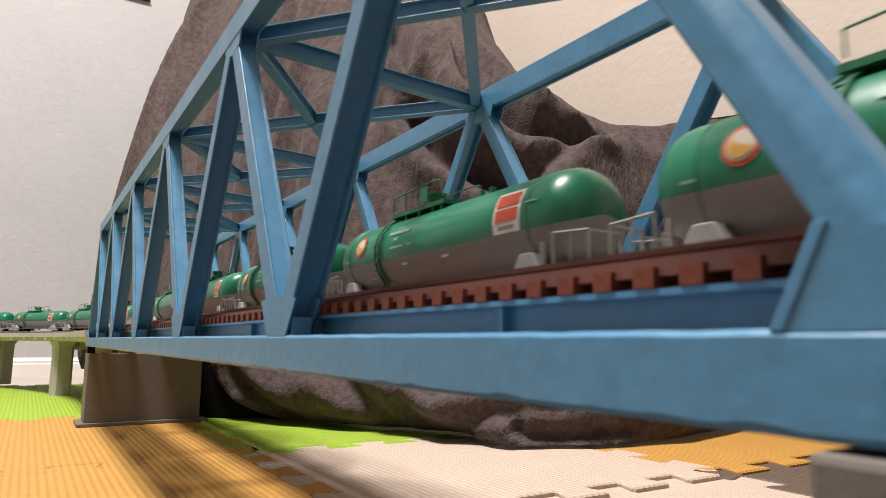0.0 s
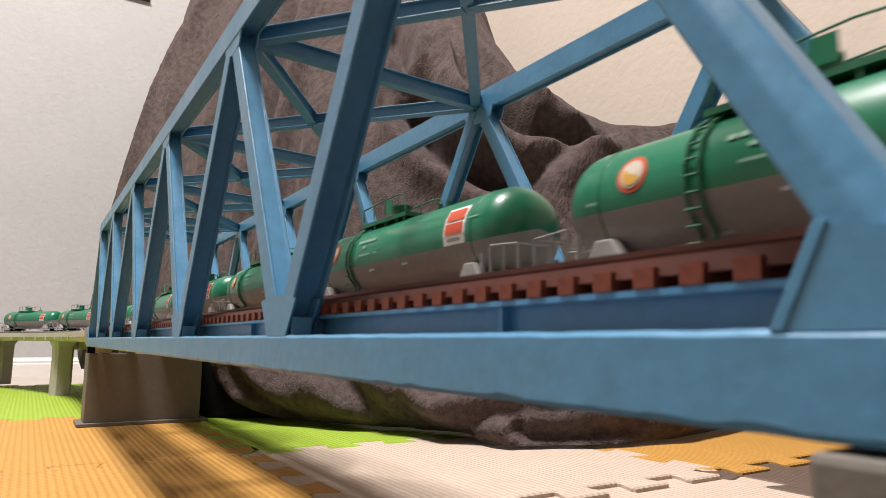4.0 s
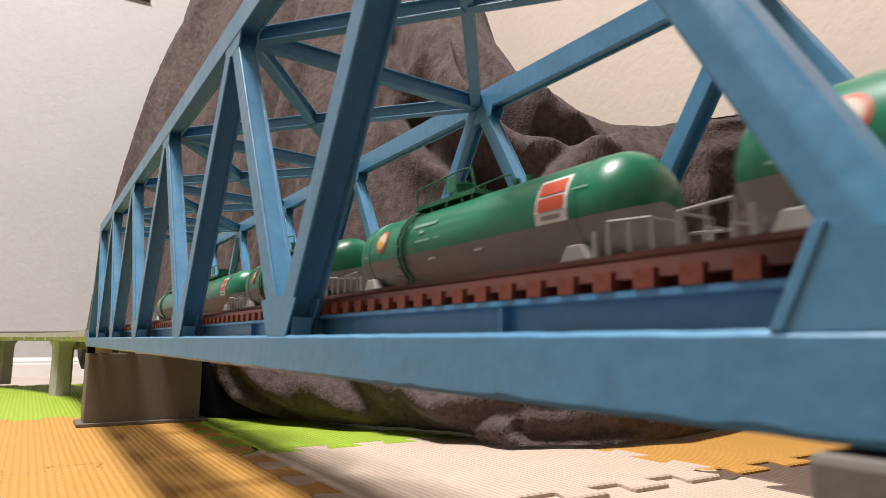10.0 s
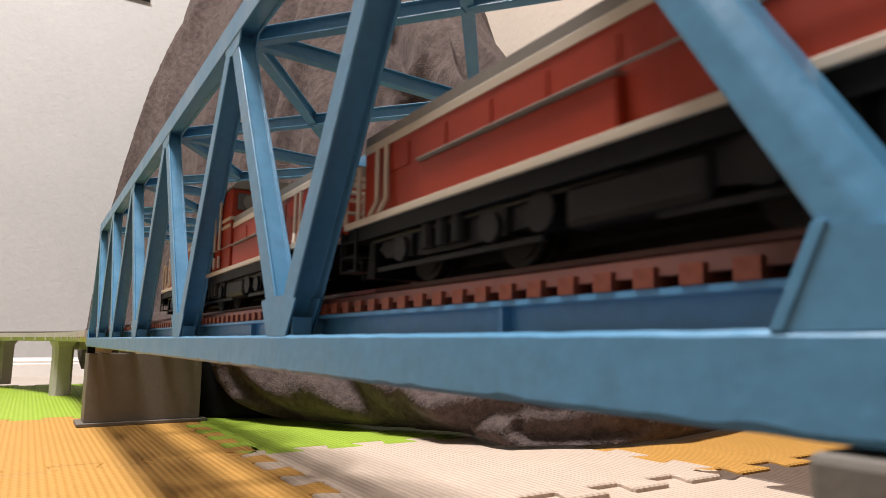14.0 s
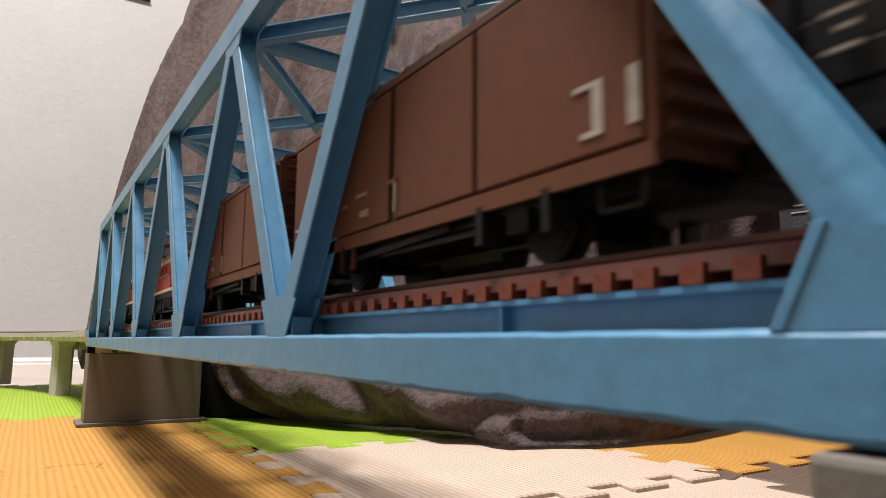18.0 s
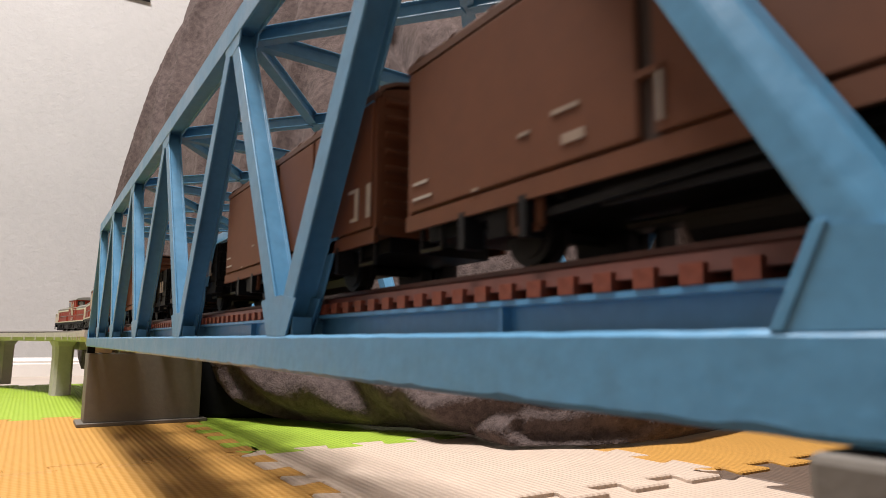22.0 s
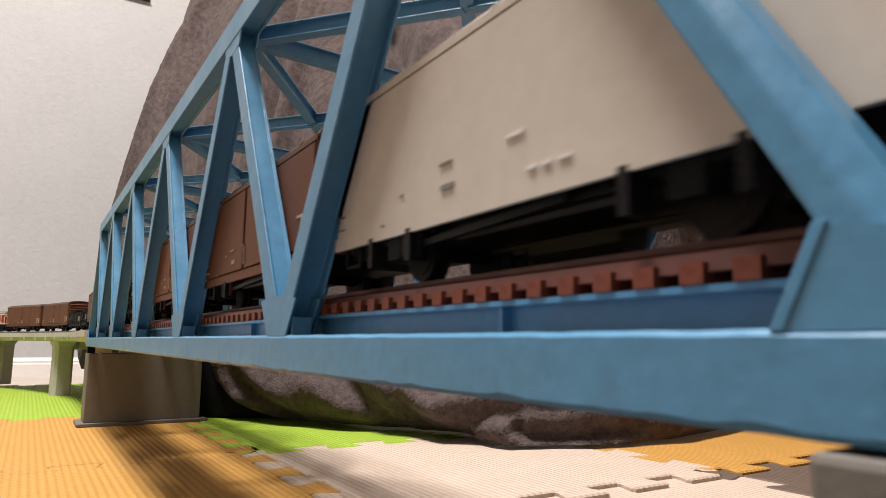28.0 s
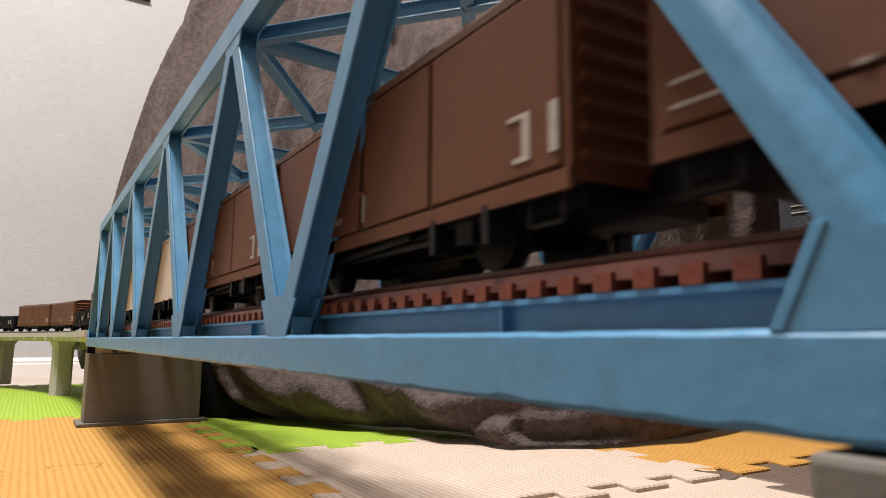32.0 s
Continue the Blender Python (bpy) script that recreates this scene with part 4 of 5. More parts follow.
def build_boxcar(paint, roof_paint, label, group, mark):
    w = thing("boxcar", label, "boxcar", group)
    H, Y, Z0, Z1, ZTOP = 0.0605, 0.0160, 0.0098, 0.0395, 0.0425
    body = part("body", made(box, -H, H, -Y, Y, Z0, Z1), paint, w, bevel=0.0003)
    # sides: frame, doors, seams
    for sgn in (-1, 1):
        def panel(bm, x0, x1, z0, z1, t):
            box(bm, x0, x1, *sorted((sgn * Y, sgn * (Y + t))), z0, z1)
        for x0, x1 in ((-H, -H + 0.0014), (H - 0.0014, H)):
            part("corner_post", made(panel, x0, x1, Z0, Z1 + 0.0003, 0.0005), paint, body)
        plain = paint is IVORY
        for x0, x1 in ((-H + 0.0015, H - 0.0015),) if plain else ((-H + 0.0015, -0.0048), (-0.0024, 0.0245), (0.0256, H - 0.0015)):
            door = part("door", made(panel, x0, x1, Z0 + (0.0012 if plain else 0.0018), Z1 - 0.0012, 0.0009 if plain else 0.0010), paint, body, bevel=0.0 if plain else 0.0003)
            if plain or abs(x0 + 0.0024) > 0.001:
                continue
            part("handle", made(panel, x0 + 0.0010, x0 + 0.0014, 0.0128, 0.0185, 0.0016), DIRTYWHITE, door, "pale door handle")
            part("latch", made(panel, x0 - 0.0022, x0 + 0.0014, 0.0186, 0.0195, 0.0014), paint, door)
        # dark strips stand in for the shade inside the door gaps
        for x, e in () if plain else ((-0.0036, 0.0012), (0.02505, 0.0006)):
            part("door_gap_shade", made(panel, x - e, x + e, Z0 + 0.0012, Z1 - 0.0010, 0.0002), GAP_SHADE, body)
        part("sill", made(panel, -H, H, Z0 - 0.0016, Z0 + 0.0012, 0.0009), paint, body)
        part("eave", made(panel, -H, H, Z1 - 0.0008, Z1 + 0.0006, 0.0010), roof_paint, body)
    # markings on the seen side
    bars = [(0.0512, 0.0530, 0.0137, 0.0208), (0.0570, 0.0588, 0.0137, 0.0208), (0.0478, 0.0512, 0.0201, 0.0208), (0.0490, 0.0512, 0.0137, 0.0145),
(-0.0196, -0.0143, 0.0186, 0.0193), (-0.0176, -0.0133, 0.0141, 0.0155), (-0.0269, -0.0242, 0.0174, 0.0180), (-0.0575, -0.0525, 0.0163, 0.0168), (-0.0575, -0.0510, 0.0135, 0.0140), (-0.0385, -0.0370, 0.0117, 0.0122)]
    if paint is IVORY:
        bars = [(-0.0149, -0.0110, 0.0181, 0.0185), (-0.0144, -0.0105, 0.0137, 0.0146), (-0.0290, -0.0280, 0.0153, 0.0157), (-0.0368, -0.0360, 0.0106, 0.0110), (-0.0585, -0.0552, 0.0153, 0.0156), (-0.0585, -0.0552, 0.0125, 0.0128)]
        for x0, x1, z in ((0.0040, 0.0080, 0.0180), (0.0087, 0.0108, 0.0122), (0.0118, 0.0140, 0.0122), (0.0152, 0.0178, 0.0122)):
            part("lettering_bar", made(box, x0, x1, -Y - 0.0012, -Y - 0.0009, z, z + 0.0005), WHITE, body, "white lettering bar")
    for sgn in (-1, 1):
        for x0, x1, z0, z1 in bars:
            x0, x1 = (x0, x1) if sgn < 0 else (-x1, -x0)
            part("lettering_bar", made(box, x0, x1, *sorted((sgn * (Y + 0.0009), sgn * (Y + 0.0012))), z0, z1), FAINT if mark is DIRTYWHITE and z1 - z0 < 0.002 and abs(x0) < 0.0470 else mark, body, "painted lettering bar")
    # ribbed ends
    for s in (-1, 1):
        for k in range(8):
            z = Z0 + 0.0022 + k * 0.0036
            bm = bmesh.new()
            prism(bm, [(s * H, z), (s * (H + 0.0012), z + 0.0007), (s * (H + 0.0012), z + 0.0012), (s * H, z + 0.0019)], -Y + 0.0012, Y - 0.0012)
            part("end_rib", bm, paint, body)
        bm = bmesh.new()
        prof = roof_section(Y, Z1, ZTOP)
        a = [bm.verts.new((s * H, y, z)) for y, z in prof]
        b = [bm.verts.new((s * (H - 0.001), y, z)) for y, z in prof]
        bm.faces.new(a), bm.faces.new(b[::-1])
        for i in range(len(prof)):
            bm.faces.new((a[i], b[i], b[(i + 1) % len(prof)], a[(i + 1) % len(prof)]))
        part("gable", bm, paint, body)
    bm = bmesh.new()
    prof = roof_section(Y + 0.0008, Z1 + 0.0004, ZTOP + 0.0016)
    rings = []
    for x in (-H - 0.0008, H + 0.0008):
        rings.append([bm.verts.new((x, y, z)) for y, z in prof] + [bm.verts.new((x, y * 0.97, z - 0.0007)) for y, z in prof[::-1]])
    n = len(rings[0])
    bm.faces.new(rings[0]), bm.faces.new(rings[1][::-1])
    for i in range(n):
        bm.faces.new((rings[0][i], rings[1][i], rings[1][(i + 1) % n], rings[0][(i + 1) % n]))
    roof = part("roof", bm, roof_paint, w, "slightly arched roof")
    for k in range(-5, 6):
        bm = bmesh.new()
        for (ya, za), (yb, zb) in zip(prof, prof[1:]):
            bar(bm, (k * 0.0116, ya, za), (k * 0.0116, yb, zb), 0.0006, 0.0006, (1, 0, 0))
        part("roof_rib", bm, roof_paint, roof)
    running_gear(w, 0.034, H, Z0)
    return w


def running_gear(w, axle, H, Z0):
    part("underframe", made(box, -H + 0.001, H - 0.001, -0.0125, 0.0125, Z0 - 0.0032, Z0 - 0.0002), BLACK, w)
    for s in (-1, 1):
        for y in (-0.0140, 0.0140):
            bm = bmesh.new()
            x = s * axle
            prism(bm, [(x - 0.0045, Z0 - 0.001), (x + 0.0045, Z0 - 0.001), (x + 0.0022, 0.0045), (x - 0.0022, 0.0045)], y - 0.0006, y + 0.0006)
            box(bm, x - 0.0024, x + 0.0024, y - 0.0016, y + 0.0016, 0.0040, 0.0080)
            for k in range(4):
                box(bm, x - 0.012 + k * 0.0022, x + 0.012 - k * 0.0022, y - 0.0012, y + 0.0012, 0.0094 - k * 0.0007, 0.0100 - k * 0.0007)
            part("axle_guard", bm, BLACK, w)
            bm = bmesh.new()
            for a in (-1, 1):
                wire(bm, [(x + a * 0.013, y, Z0 - 0.002), (x + a * 0.013, y, 0.0085)], 0.0008)
                box(bm, x + a * 0.0078 - 0.0008, x + a * 0.0078 + 0.0008, y - 0.003, y + 0.001, 0.003, 0.009)
            part("brake_shoe", bm, DARKGEAR, w)
        part("wheelset", made(wheelset, s * axle), DARKGEAR, w)
        part("coupler", made(coupler, s * H, s), BLACK, w)
        bm = bmesh.new()
        wire(bm, [(s * (H - 0.003), -0.0150, Z0), (s * (H - 0.003), -0.0150, 0.0045), (s * (H - 0.010), -0.0150, 0.0045), (s * (H - 0.010), -0.0150, Z0)], 0.0005)
        part("step", bm, DARKGEAR, w)
    bm = bmesh.new()
    cyl_x(bm, -0.012, 0.010, 0.0034, 0.003, 0.0050, 14)
    part("brake_cylinder", bm, DARKGEAR, w)
    bm = bmesh.new()
    bar(bm, (-0.024, -0.0145, 0.0062), (0.014, -0.0145, 0.0078), 0.0006, 0.0012)
    wire(bm, [(-0.022, 0.0, 0.0055), (0.024, 0.0, 0.0055)], 0.0007)
    part("brake_lever", bm, DARKGEAR, w)
    bm = bmesh.new()
    for a, b in (((-0.0302, Z0 - 0.0014), (-0.0302, 0.0044)), ((-0.0302, 0.0044), (-0.0243, 0.0044)), ((-0.0243, 0.0044), (-0.0243, Z0 - 0.0014))):
        bar(bm, (a[0], -0.0152, a[1]), (b[0], -0.0152, b[1]), 0.0008, 0.0012)
    part("foot_step", bm, BROWN if "brown" in w["label"] else DARKGEAR, w)
    for z in (0.0056, 0.0072):
        part("frame_bar", made(box, -0.014, 0.027, -0.0136, -0.0126, z, z + 0.0009), DARKGEAR, w)


def build_open_wagon():
    w = thing("open_wagon", "black open goods wagon with ribbed sides and white marks", "open wagon", "open wagons of the train")
    H, Y, Z0, Z1 = 0.0470, 0.0160, 0.0105, 0.0245
    bm = bmesh.new()
    box(bm, -H, H, -Y, Y, Z0 - 0.0022, Z0)
    part("floor", bm, WAGONBLACK, w)
    for y in (-Y, Y - 0.0009):
        for k in range(4):
            z = Z0 + 0.0004 + k * 0.00348
            part("side_board", made(box, -H, H, y, y + 0.0009, z, z + 0.0034), WAGONBLACK, w, bevel=0.0002)
    for x in (-H, H - 0.0009):
        for k in range(4):
            z = Z0 + 0.0004 + k * 0.00348
            part("end_board", made(box, x, x + 0.0009, -Y + 0.001, Y - 0.001, z, z + 0.0034), WAGONBLACK, w)
        bm = bmesh.new()
        a = [bm.verts.new((x, y, z)) for y, z in ((-Y + 0.001, Z1), (Y - 0.001, Z1), (0.006, Z1 + 0.0050), (-0.006, Z1 + 0.0050))]
        b = [bm.verts.new((x + 0.0009, v.co.y, v.co.z)) for v in a]
        bm.faces.new(a), bm.faces.new(b[::-1])
        for k in range(4):
            bm.faces.new((a[k], b[k], b[(k + 1) % 4], a[(k + 1) % 4]))
        part("end_peak", bm, WAGONBLACK, w)
    for sgn in (-1, 1):
        for x in (-0.0458, -0.031, -0.0155, 0.0, 0.0155, 0.031, 0.0458):
            part("stanchion", made(box, x - 0.0009, x + 0.0009, *sorted((sgn * Y, sgn * (Y + 0.0006))), Z0 - 0.002, Z1), WAGONBLACK, w)
        for x in (-0.0255, -0.0085, 0.0085, 0.0255):
            part("strap", made(box, x - 0.0006, x + 0.0006, *sorted((sgn * Y, sgn * (Y + 0.0003))), Z0, Z1 - 0.001), WAGONBLACK, w)
        part("sill", made(box, -H, H, *sorted((sgn * (Y - 0.002), sgn * (Y + 0.0007))), Z0 - 0.0046, Z0 - 0.0023), WAGONBLACK, w)
    ld = part("load", made(load_mesh, H - 0.0015, Y - 0.0015, Z0, 0.0234), BLACK, w, "dark heaped load")
    marks = [(0.0305, 0.0326, 0.0128, 0.0186), (0.0362, 0.0384, 0.0128, 0.0186), (0.0326, 0.0346, 0.0128, 0.0136), (0.0384, 0.0404, 0.0128, 0.0136), (-0.0270, -0.0248, 0.0176, 0.0194), (-0.0288, -0.0236, 0.0156, 0.0160), (-0.0420, -0.0390, 0.0171, 0.0175), (-0.0410, -0.0390, 0.0155, 0.0159), (-0.0420, -0.0390, 0.0136, 0.0140), (0.005, 0.011, 0.0128, 0.0133)]
    for sgn in (-1, 1):
        for x0, x1, z0, z1 in marks:
            x0, x1 = (x0, x1) if sgn < 0 else (-x1, -x0)
            part("lettering_bar", made(box, x0, x1, *sorted((sgn * (Y + 0.0007), sgn * (Y + 0.0010))), z0, z1), DIRTYWHITE if x1 - x0 < 0.0023 and z1 - z0 > 0.004 else FAINT, w, "grimy white painted lettering bar")
    running_gear(w, 0.0245, H, Z0 - 0.002)
    return w


def load_mesh(bm, hx, hy, z0, z1):
    nx, ny = 26, 9
    g = []
    for j in range(ny + 1):
        row = []
        for i in range(nx + 1):
            x, y = -hx + 2 * hx * i / nx, -hy + 2 * hy * j / ny
            e = max(0.0, 1 - abs(y / hy) ** 2.2) * max(0.0, 1 - abs(x / hx) ** 8)
            row.append(bm.verts.new((x, y, z0 + (z1 - z0) * 0.8 + 0.006 * e + 0.0012 * noise.noise(Vector((x * 300, y * 300, 1.0))))))
        g.append(row)
    for j in range(ny):
        for i in range(nx):
            bm.faces.new((g[j][i], g[j][i + 1], g[j + 1][i + 1], g[j + 1][i]))


def hood(bm, x0, x1, yh, z0, z1, z2, yin, inset=0.0):
    """A bonnet: upright sides to z1, then chamfered in to yin at z2."""
    prof = [(-yh, z0), (-yh, z1), (-yin, z2), (yin, z2), (yh, z1), (yh, z0)]
    a = [bm.verts.new((x0, y, z)) for y, z in prof]
    b = [bm.verts.new((x1, y, z)) for y, z in prof]
    bm.faces.new(a), bm.faces.new(b[::-1])
    for i in range(len(prof)):
        bm.faces.new((a[i], b[i], b[(i + 1) % len(prof)], a[(i + 1) % len(prof)]))


def build_locomotive():
    w = thing("diesel_locomotive", "red diesel locomotive with grey roof, cream band and centre cab", "locomotive", "locomotives of the train")
    HALF, YF, YH = 0.1105, 0.0172, 0.0150
    ZF0, ZF1, ZS, ZTOP = 0.0123, 0.0138, 0.0299, 0.0338
    frame_ob = part("frame", made(box, -HALF, HALF, -YF, YF, ZF0, ZF1), CREAM, w, "cream footplate edge", bevel=0.0002)
    part("underframe", made(box, -0.098, 0.098, -0.0058, 0.0058, 0.0022, 0.0092), BLACK, w)
    part("footplate_underside", made(box, -HALF + 0.001, HALF - 0.001, -YF + 0.0006, YF - 0.0006, ZF0 - 0.0030, ZF0 - 0.00002), BLACK, w)
    CX = 0.0
    for s in (-1, 1):
        x0, x1 = sorted((s * 0.0235, s * 0.1045))
        h = part("bonnet", made(hood, x0, x1, YH, ZF1, ZS - 0.0016, ZS - 0.0012, YH - 0.0002), LOCORED, w, "red bonnet side")
        part("bonnet_band", made(hood, x0, x1, YH + 0.00025, ZS - 0.0016, ZS, ZS + 0.0003, YH), CREAM, h, "cream stripe")
        part("bonnet_roof", made(hood, x0, x1, YH, ZS + 0.0003, ZS + 0.0024, ZTOP + 0.0012, YH - 0.0040), LOCOGREY, h, "grey chamfered bonnet roof")
        # side locker below the bonnet
        for yy in (-1, 1):
            a0, a1 = sorted((s * 0.030, s * 0.078))
            y0, y1 = sorted((yy * YH, yy * (YH + 0.0016)))
            part("side_locker", made(box, a0, a1, y0, y1, ZF1, 0.0208), LOCORED, h, bevel=0.0003)
            part("locker_edge", made(box, a0, a1, *sorted((yy * YH, yy * (YH + 0.0020))), 0.0208, 0.0213), LOCOGREY, h)
            for k in range(5):
                xm = s * (0.036 + k * 0.0135)
                bm = bmesh.new()
                box(bm, xm - 0.0052, xm + 0.0052, *sorted((yy * YH, yy * (YH + 0.00025))), 0.0222, 0.0268)
                part("bonnet_door", bm, LOCORED, h)
        # bonnet nose
        bm = bmesh.new()
        box(bm, *sorted((s * 0.1045, s * 0.1050)), -0.0085, 0.0085, 0.017, 0.027)
        part("radiator_grille", bm, LOCORED, h)
        for yy in (-0.009, 0.009):
            bm = bmesh.new()
            cyl_x(bm, *sorted((s * 0.1045, s * 0.1065)), 0.0019, yy, 0.0310, 14)
            part("headlight", bm, LENS, h, "round headlight")
        for k in range(2):
            bm = bmesh.new()
            bmesh.ops.create_cone(bm, cap_ends=True, segments=20, radius1=0.0055, radius2=0.0055, depth=0.0008, matrix=Matrix.Translation((s * (0.085 - k * 0.018), 0, ZTOP + 0.0016)))
            part("roof_fan", bm, BLACK, h)
        bm = bmesh.new()
        box(bm, *sorted((s * 0.030, s * 0.042)), -0.003, 0.003, ZTOP + 0.0012, ZTOP + 0.0040)
        part("exhaust", bm, LOCOGREY, h)
        # end deck, handrails, steps
        for yy in (-1, 1):
            y = yy * 0.0160
            bm = bmesh.new()
            wire(bm, [(s * 0.1125, y, ZF1), (s * 0.1125, y, 0.0255), (s * 0.1090, y, 0.0270), (s * 0.1055, y, 0.0255), (s * 0.1055, y, ZF1)], 0.0006)
            part("handrail", bm, CREAM, w, "thin off-white side handrail")
            part("handrail", made(wire, [(s * 0.1125, y * 0.97, 0.0253), (s * 0.1125, y * 0.3, 0.0253), (s * 0.1125, y * 0.3, ZF1)], 0.0006), CREAM, w, "thin off-white end handrail")
            part("crossbar", made(wire, [(s * 0.1125, y * 0.97, 0.0200), (s * 0.1125, y * 0.3, 0.0200)], 0.0005), CREAM, w)
            for x in (0.0925, 0.0965):
                part("grab_rail", made(wire, [(s * x, yy * (YH + 0.0010), ZS - 0.002), (s * x, yy * (YH + 0.0010), ZF1 + 0.0030), (s * (x + 0.0016), yy * (YH + 0.0018), ZF1)], 0.00055), CREAM, w, "off-white upright grab rail")
            for z in (0.0030, 0.0062, 0.0094):
                part("step", made(box, *sorted((s * 0.1052, s * 0.1123)), *sorted((yy * 0.0128, yy * 0.0168)), z, z + 0.0005), DARKGEAR, w)
            for x in (0.1050, 0.1125):
                part("step_upright", made(bar, (s * x, yy * 0.0166, 0.0028), (s * x, yy * 0.0166, ZF0), 0.0005, 0.0009), DARKGEAR, w)
        part("snow_plough", made(prism, [(s * 0.0990, 0.0012), (s * 0.1030, 0.0012), (s * 0.1012, 0.0088), (s * 0.0990, 0.0088)], -0.0150, 0.0150), BLACK, w, "black snow plough under the end")
        part("buffer_beam", made(box, *sorted((s * HALF, s * (HALF + 0.0012))), -0.0165, 0.0165, 0.0060, 0.0118), BLACK, w)
        part("coupler", made(coupler, s * HALF, s), DARKGEAR, w)
        part("air_hose", made(wire, [(s * (HALF + 0.001), -0.006, 0.009), (s * (HALF + 0.004), -0.006, 0.007), (s * (HALF + 0.005), -0.006, 0.003)], 0.0005), DARKGEAR, w)
    # cab
    cx, cy, ct = 0.0235, 0.0160, 0.0428
    cab = part("cab", made(box, -cx, cx, -cy, cy, ZF1, ct), LOCORED, w, "red centre cab", bevel=0.0004)
    bm = bmesh.new()
    prof = roof_section(cy + 0.0006, ct, ct + 0.0042)
    rings = [[bm.verts.new((x, y, z)) for y, z in prof] for x in (-cx - 0.0018, cx + 0.0018)]
    n = len(prof)
    bm.faces.new(rings[0]), bm.faces.new(rings[1][::-1])
    for i in range(n):
        bm.faces.new((rings[0][i], rings[1][i], rings[1][(i + 1) % n], rings[0][(i + 1) % n]))
    part("cab_roof", bm, LOCOGREY, cab, "grey arched cab roof")
    for yy in (-1, 1):
        def plate(bm, x0, x1, z0, z1, t=0.0004):
            box(bm, x0, x1, *sorted((yy * cy, yy * (cy + t))), z0, z1)
        part("cab_band", made(plate, -cx, cx, 0.0314, 0.0325), CREAM, cab)
        part("cab_band", made(plate, 0.0040, cx, 0.0288, 0.0299), CREAM, cab)
        part("cab_band", made(plate, -0.0085, -0.0026, 0.0291, 0.0309), CREAM, cab)
        part("cab_band", made(plate, -0.0025, 0.0008, 0.0247, 0.0313), CREAM, cab)
        for x0, x1 in ((-0.0215, -0.0145), (-0.0135, -0.0065)):
            wf = part("window_frame", made(plate, x0 - 0.0006, x1 + 0.0006, 0.0330, 0.0408, 0.0003), CREAM, cab)
            part("window", made(plate, x0, x1, 0.0336, 0.0402, 0.0005), GLASS, wf)
        dr = part("cab_door", made(plate, 0.0040, 0.0115, ZF1 + 0.0008, 0.0412, 0.0005), LOCORED, cab)
        part("window", made(plate, 0.0070, 0.0100, 0.0332, 0.0402, 0.0008), GLASS, dr)
        for x, za, zb in ((0.0052, 0.0215, 0.0380), (0.0122, 0.0215, 0.0395), (0.0052, 0.0148, 0.0190), (0.0122, 0.0148, 0.0190)):
            part("grab_rail", made(tube, (x, yy * (cy + 0.0011), za), (x, yy * (cy + 0.0011), zb), 0.00055), CREAM, cab)
        for z in (0.0232, 0.0242, 0.0252, 0.0262):
            part("number_plate_bar", made(plate, -0.0128, -0.0092, z, z + 0.0006, 0.0005), DIRTYWHITE, cab)
    for yy in (-1, 1):
        part("side_rail", made(tube, (-0.078, yy * 0.0172, 0.0212), (0.078, yy * 0.0172, 0.0212), 0.00022), LOCOGREY, w, "thin grey side handrail")
    for s in (-1, 1):
        for y in (-0.0095, 0.0095):
            bm = bmesh.new()
            box(bm, *sorted((s * cx, s * (cx + 0.0005))), y - 0.0046, y + 0.0046, 0.0352, 0.0412)
            part("window", bm, GLASS, cab)
            bm = bmesh.new()
            cyl_x(bm, *sorted((s * cx, s * (cx + 0.0007))), 0.0026, y, 0.0382, 18)
            part("window_ring", bm, LOCOGREY, cab)
        part("cab_band", made(box, *sorted((s * cx, s * (cx + 0.0004))), -cy, cy, 0.0314, 0.0325), CREAM, cab)
    # running gear
    for c, axles in ((-0.072, (-0.0145, 0.0145)), (0.0, (-0.012, 0.012)), (0.072, (-0.0145, 0.0145))):
        bm = bmesh.new()
        for y in (-0.0135, 0.0135):
            prism(bm, [(c - 0.026, 0.0070), (c - 0.022, 0.0100), (c + 0.022, 0.0100), (c + 0.026, 0.0070), (c + 0.023, 0.0050), (c + 0.006, 0.0040), (c - 0.006, 0.0040), (c - 0.023, 0.0050)], y - 0.0009, y + 0.0009)
            for a in axles:
                cyl_y(bm, c + a, y - 0.0024, y + 0.0024, 0.0058, 0.0024, 12)
                box(bm, c + a - 0.0036, c + a + 0.0036, y - 0.0017, y + 0.0017, 0.0042, 0.0094)
            for k in (-0.005, 0.0, 0.005):
                tube(bm, (c + k, y + math.copysign(0.0012, y), 0.0048), (c + k, y + math.copysign(0.0012, y), 0.0098), 0.0017, 10)
            bar(bm, (c - 0.026, y + math.copysign(0.001, y), 0.0028), (c + 0.026, y + math.copysign(0.001, y), 0.0028), 0.0006, 0.0009)
        box(bm, c - 0.018, c + 0.018, -0.0105, 0.0105, 0.0060, 0.0105)
        bogie = part("bogie", bm, DARKGEAR, w, "dark two-axle bogie")
        for a in axles:
            part("wheelset", made(wheelset, c + a, 0.0062), DARKGEAR, bogie)
    for x0, x1 in ((-0.041, -0.0185), (0.0185, 0.041)):
        bm = bmesh.new()
        box(bm, x0, x1, -0.0155, 0.0155, 0.0030, ZF0 - 0.003)
        part("fuel_tank", bm, DARKGEAR, w, bevel=0.0012)
    for x in (-0.046, 0.046):
        bm = bmesh.new()
        cyl_y(bm, x, -0.0155, -0.006, 0.0065, 0.0030, 14)
        part("air_tank", bm, DARKGEAR, w)
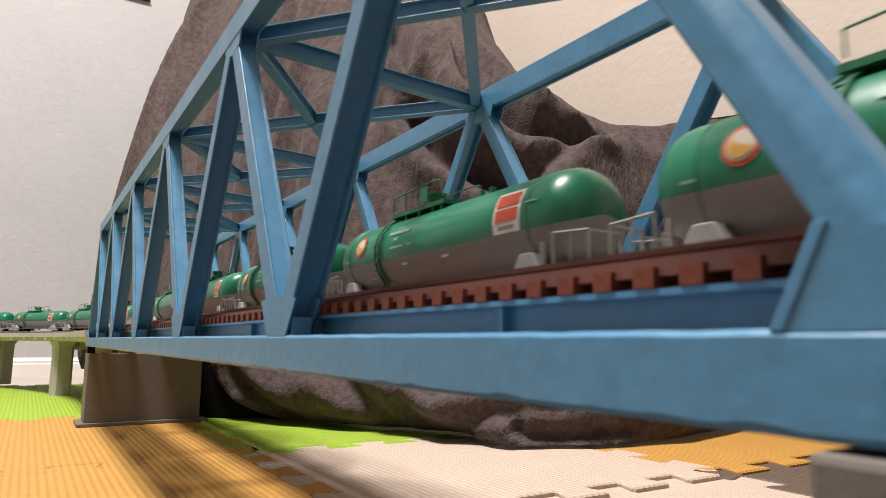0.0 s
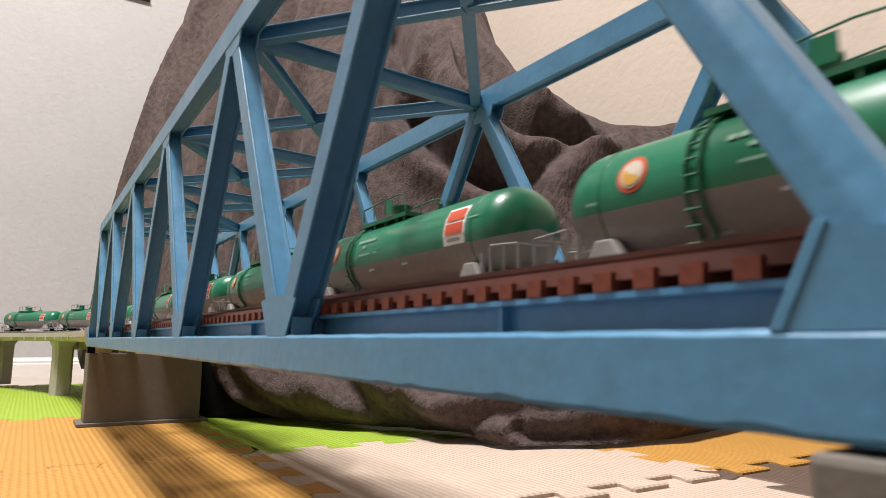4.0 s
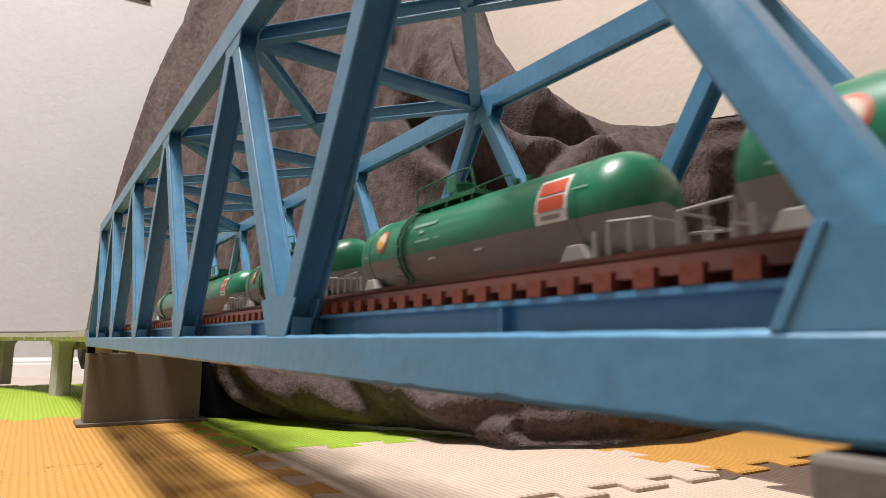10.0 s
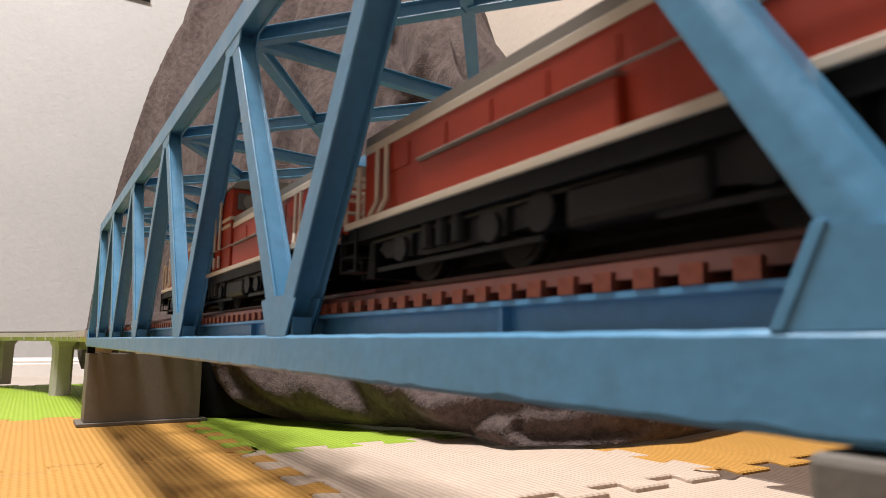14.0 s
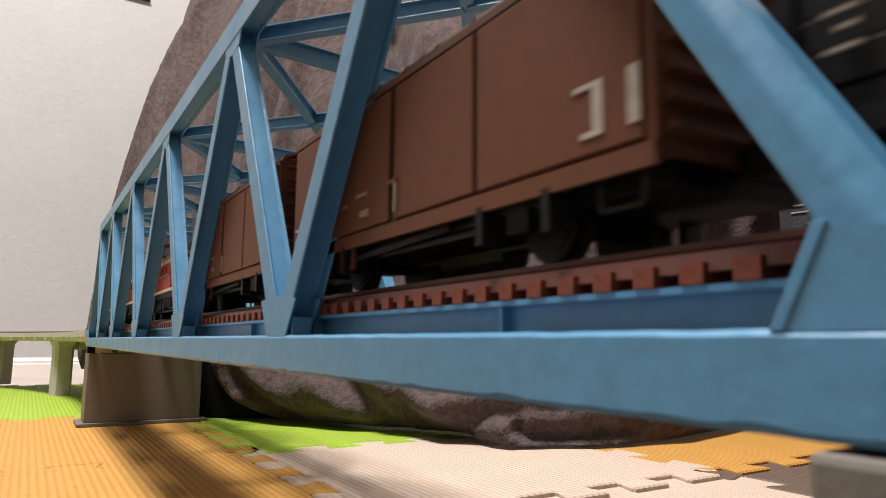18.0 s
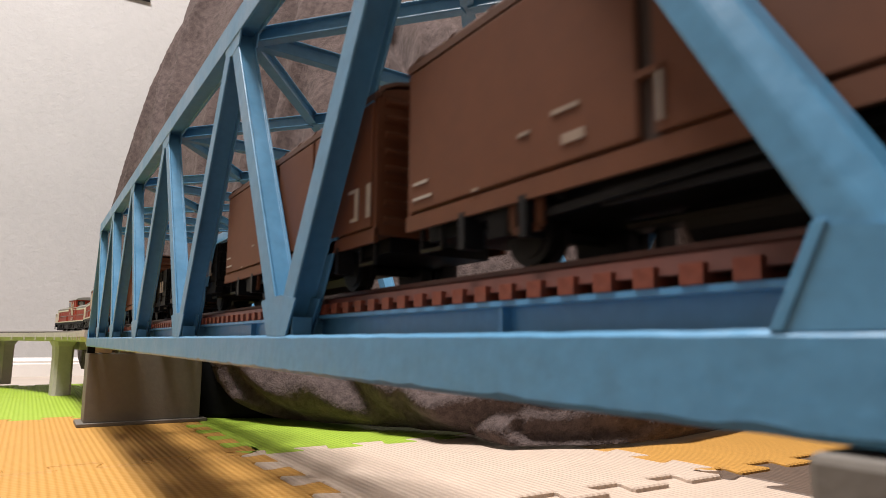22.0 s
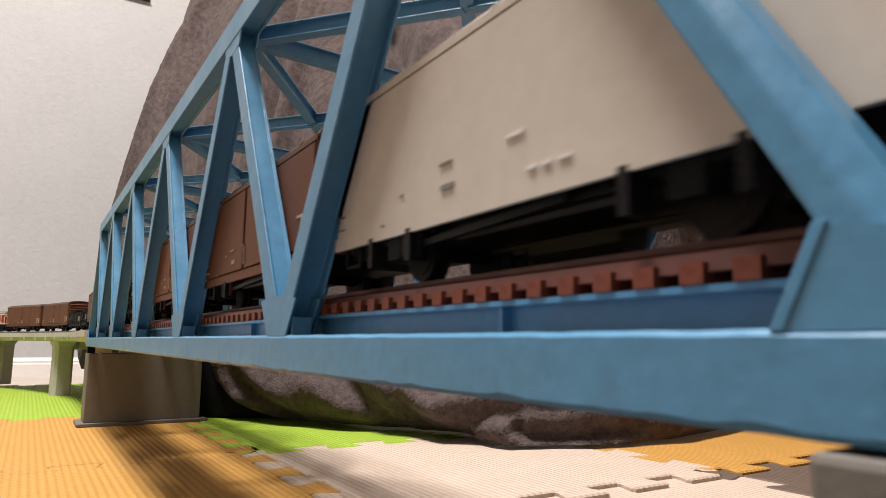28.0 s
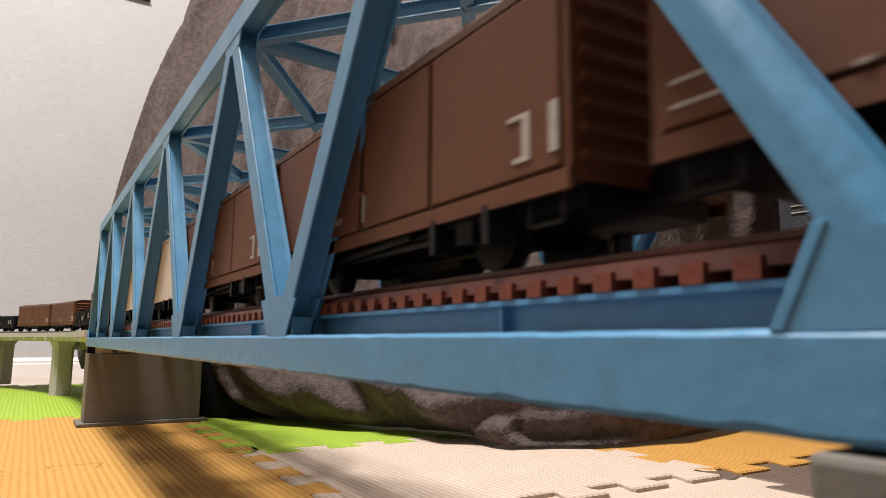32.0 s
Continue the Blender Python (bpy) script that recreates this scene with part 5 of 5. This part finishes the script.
    for x in (-0.065, 0.065):
        part("pipe", made(tube, (x - 0.035, -0.0148, 0.0088), (x + 0.035, -0.0148, 0.0088), 0.0005), DARKGEAR, w)
    return w


# ---- the two trains ----
P_TANK, P_LOCO, P_BOX, P_OPEN = 0.1755, 0.239, 0.1346, 0.1085
tank_wagon = build_tank_wagon()
tanks = [tank_wagon] + [copy_thing(tank_wagon, pose(0, 0, 0)) for _ in range(13)]

loco = build_locomotive()
brown_car = build_boxcar(BROWN, BROWNROOF, "brown steel boxcar with ribbed ends and white marks", "boxcars of the train", DIRTYWHITE)
ivory_car = build_boxcar(IVORY, IVORY, "ivory boxcar with ribbed ends and black running gear", "boxcars of the train", LOCOGREY)
open_wagon = build_open_wagon()
KIND = {"L": (loco, P_LOCO), "B": (brown_car, P_BOX), "W": (ivory_car, P_BOX), "T": (open_wagon, P_OPEN)}
ORDER = "LLBBTTBBTTBBWWBBB"
used, freight, back = set(), [], 0.0
for c in ORDER:
    src, length = KIND[c]
    ob = src if c not in used else copy_thing(src, pose(0, 0, 0))
    used.add(c)
    freight.append((ob, back + length / 2))
    back += length

# time and place of the head of the freight train; it speeds up a little
HEAD = [(0.0, 1.06), (5.0, 0.57), (11.0, -0.044), (13.0, -0.2525), (14.0, -0.353), (16.5, -0.6010), (17.0, -0.6525), (17.5, -0.7040), (18.0, -0.7592), (18.5, -0.8104), (19.0, -0.8610), (20.0, -0.9625), (21.5, -1.128), (23.0, -1.290), (24.0, -1.3965), (25.0, -1.4989), (25.5, -1.5508), (27.5, -1.779), (28.5, -1.894), (31.0, -2.172), (32.0, -2.284)]


def ease(keys, t):
    for k in range(len(keys) - 1):
        if t <= keys[k + 1][0] or k == len(keys) - 2:
            break
    (t0, a), (t1, b) = keys[k], keys[k + 1]
    def slope(i):
        i0, i1 = max(0, i - 1), min(len(keys) - 1, i + 1)
        return (keys[i1][1] - keys[i0][1]) / (keys[i1][0] - keys[i0][0])
    h, f = t1 - t0, (t - t0) / (t1 - t0)
    return (2 * f ** 3 - 3 * f ** 2 + 1) * a + (f ** 3 - 2 * f ** 2 + f) * h * slope(k) + (-2 * f ** 3 + 3 * f ** 2) * b + (f ** 3 - f ** 2) * h * slope(k + 1)


TANK_KEYS = [(0.0, -0.874), (6.0, -0.126), (11.0, 0.499), (32.0, 3.124)]
N_BEHIND = 6


def motions():
    for ob, offset in freight:
        walk(ob, [(t, path(ease(HEAD, t) + offset, Y_NEAR)) for t in [0.5 * k for k in range(65)]])
    for k, ob in enumerate(tanks):
        walk(ob, [(t, path(ease(TANK_KEYS, t) + (k - N_BEHIND) * P_TANK, Y_FAR)) for t in [0.5 * k for k in range(65)]])


motions()
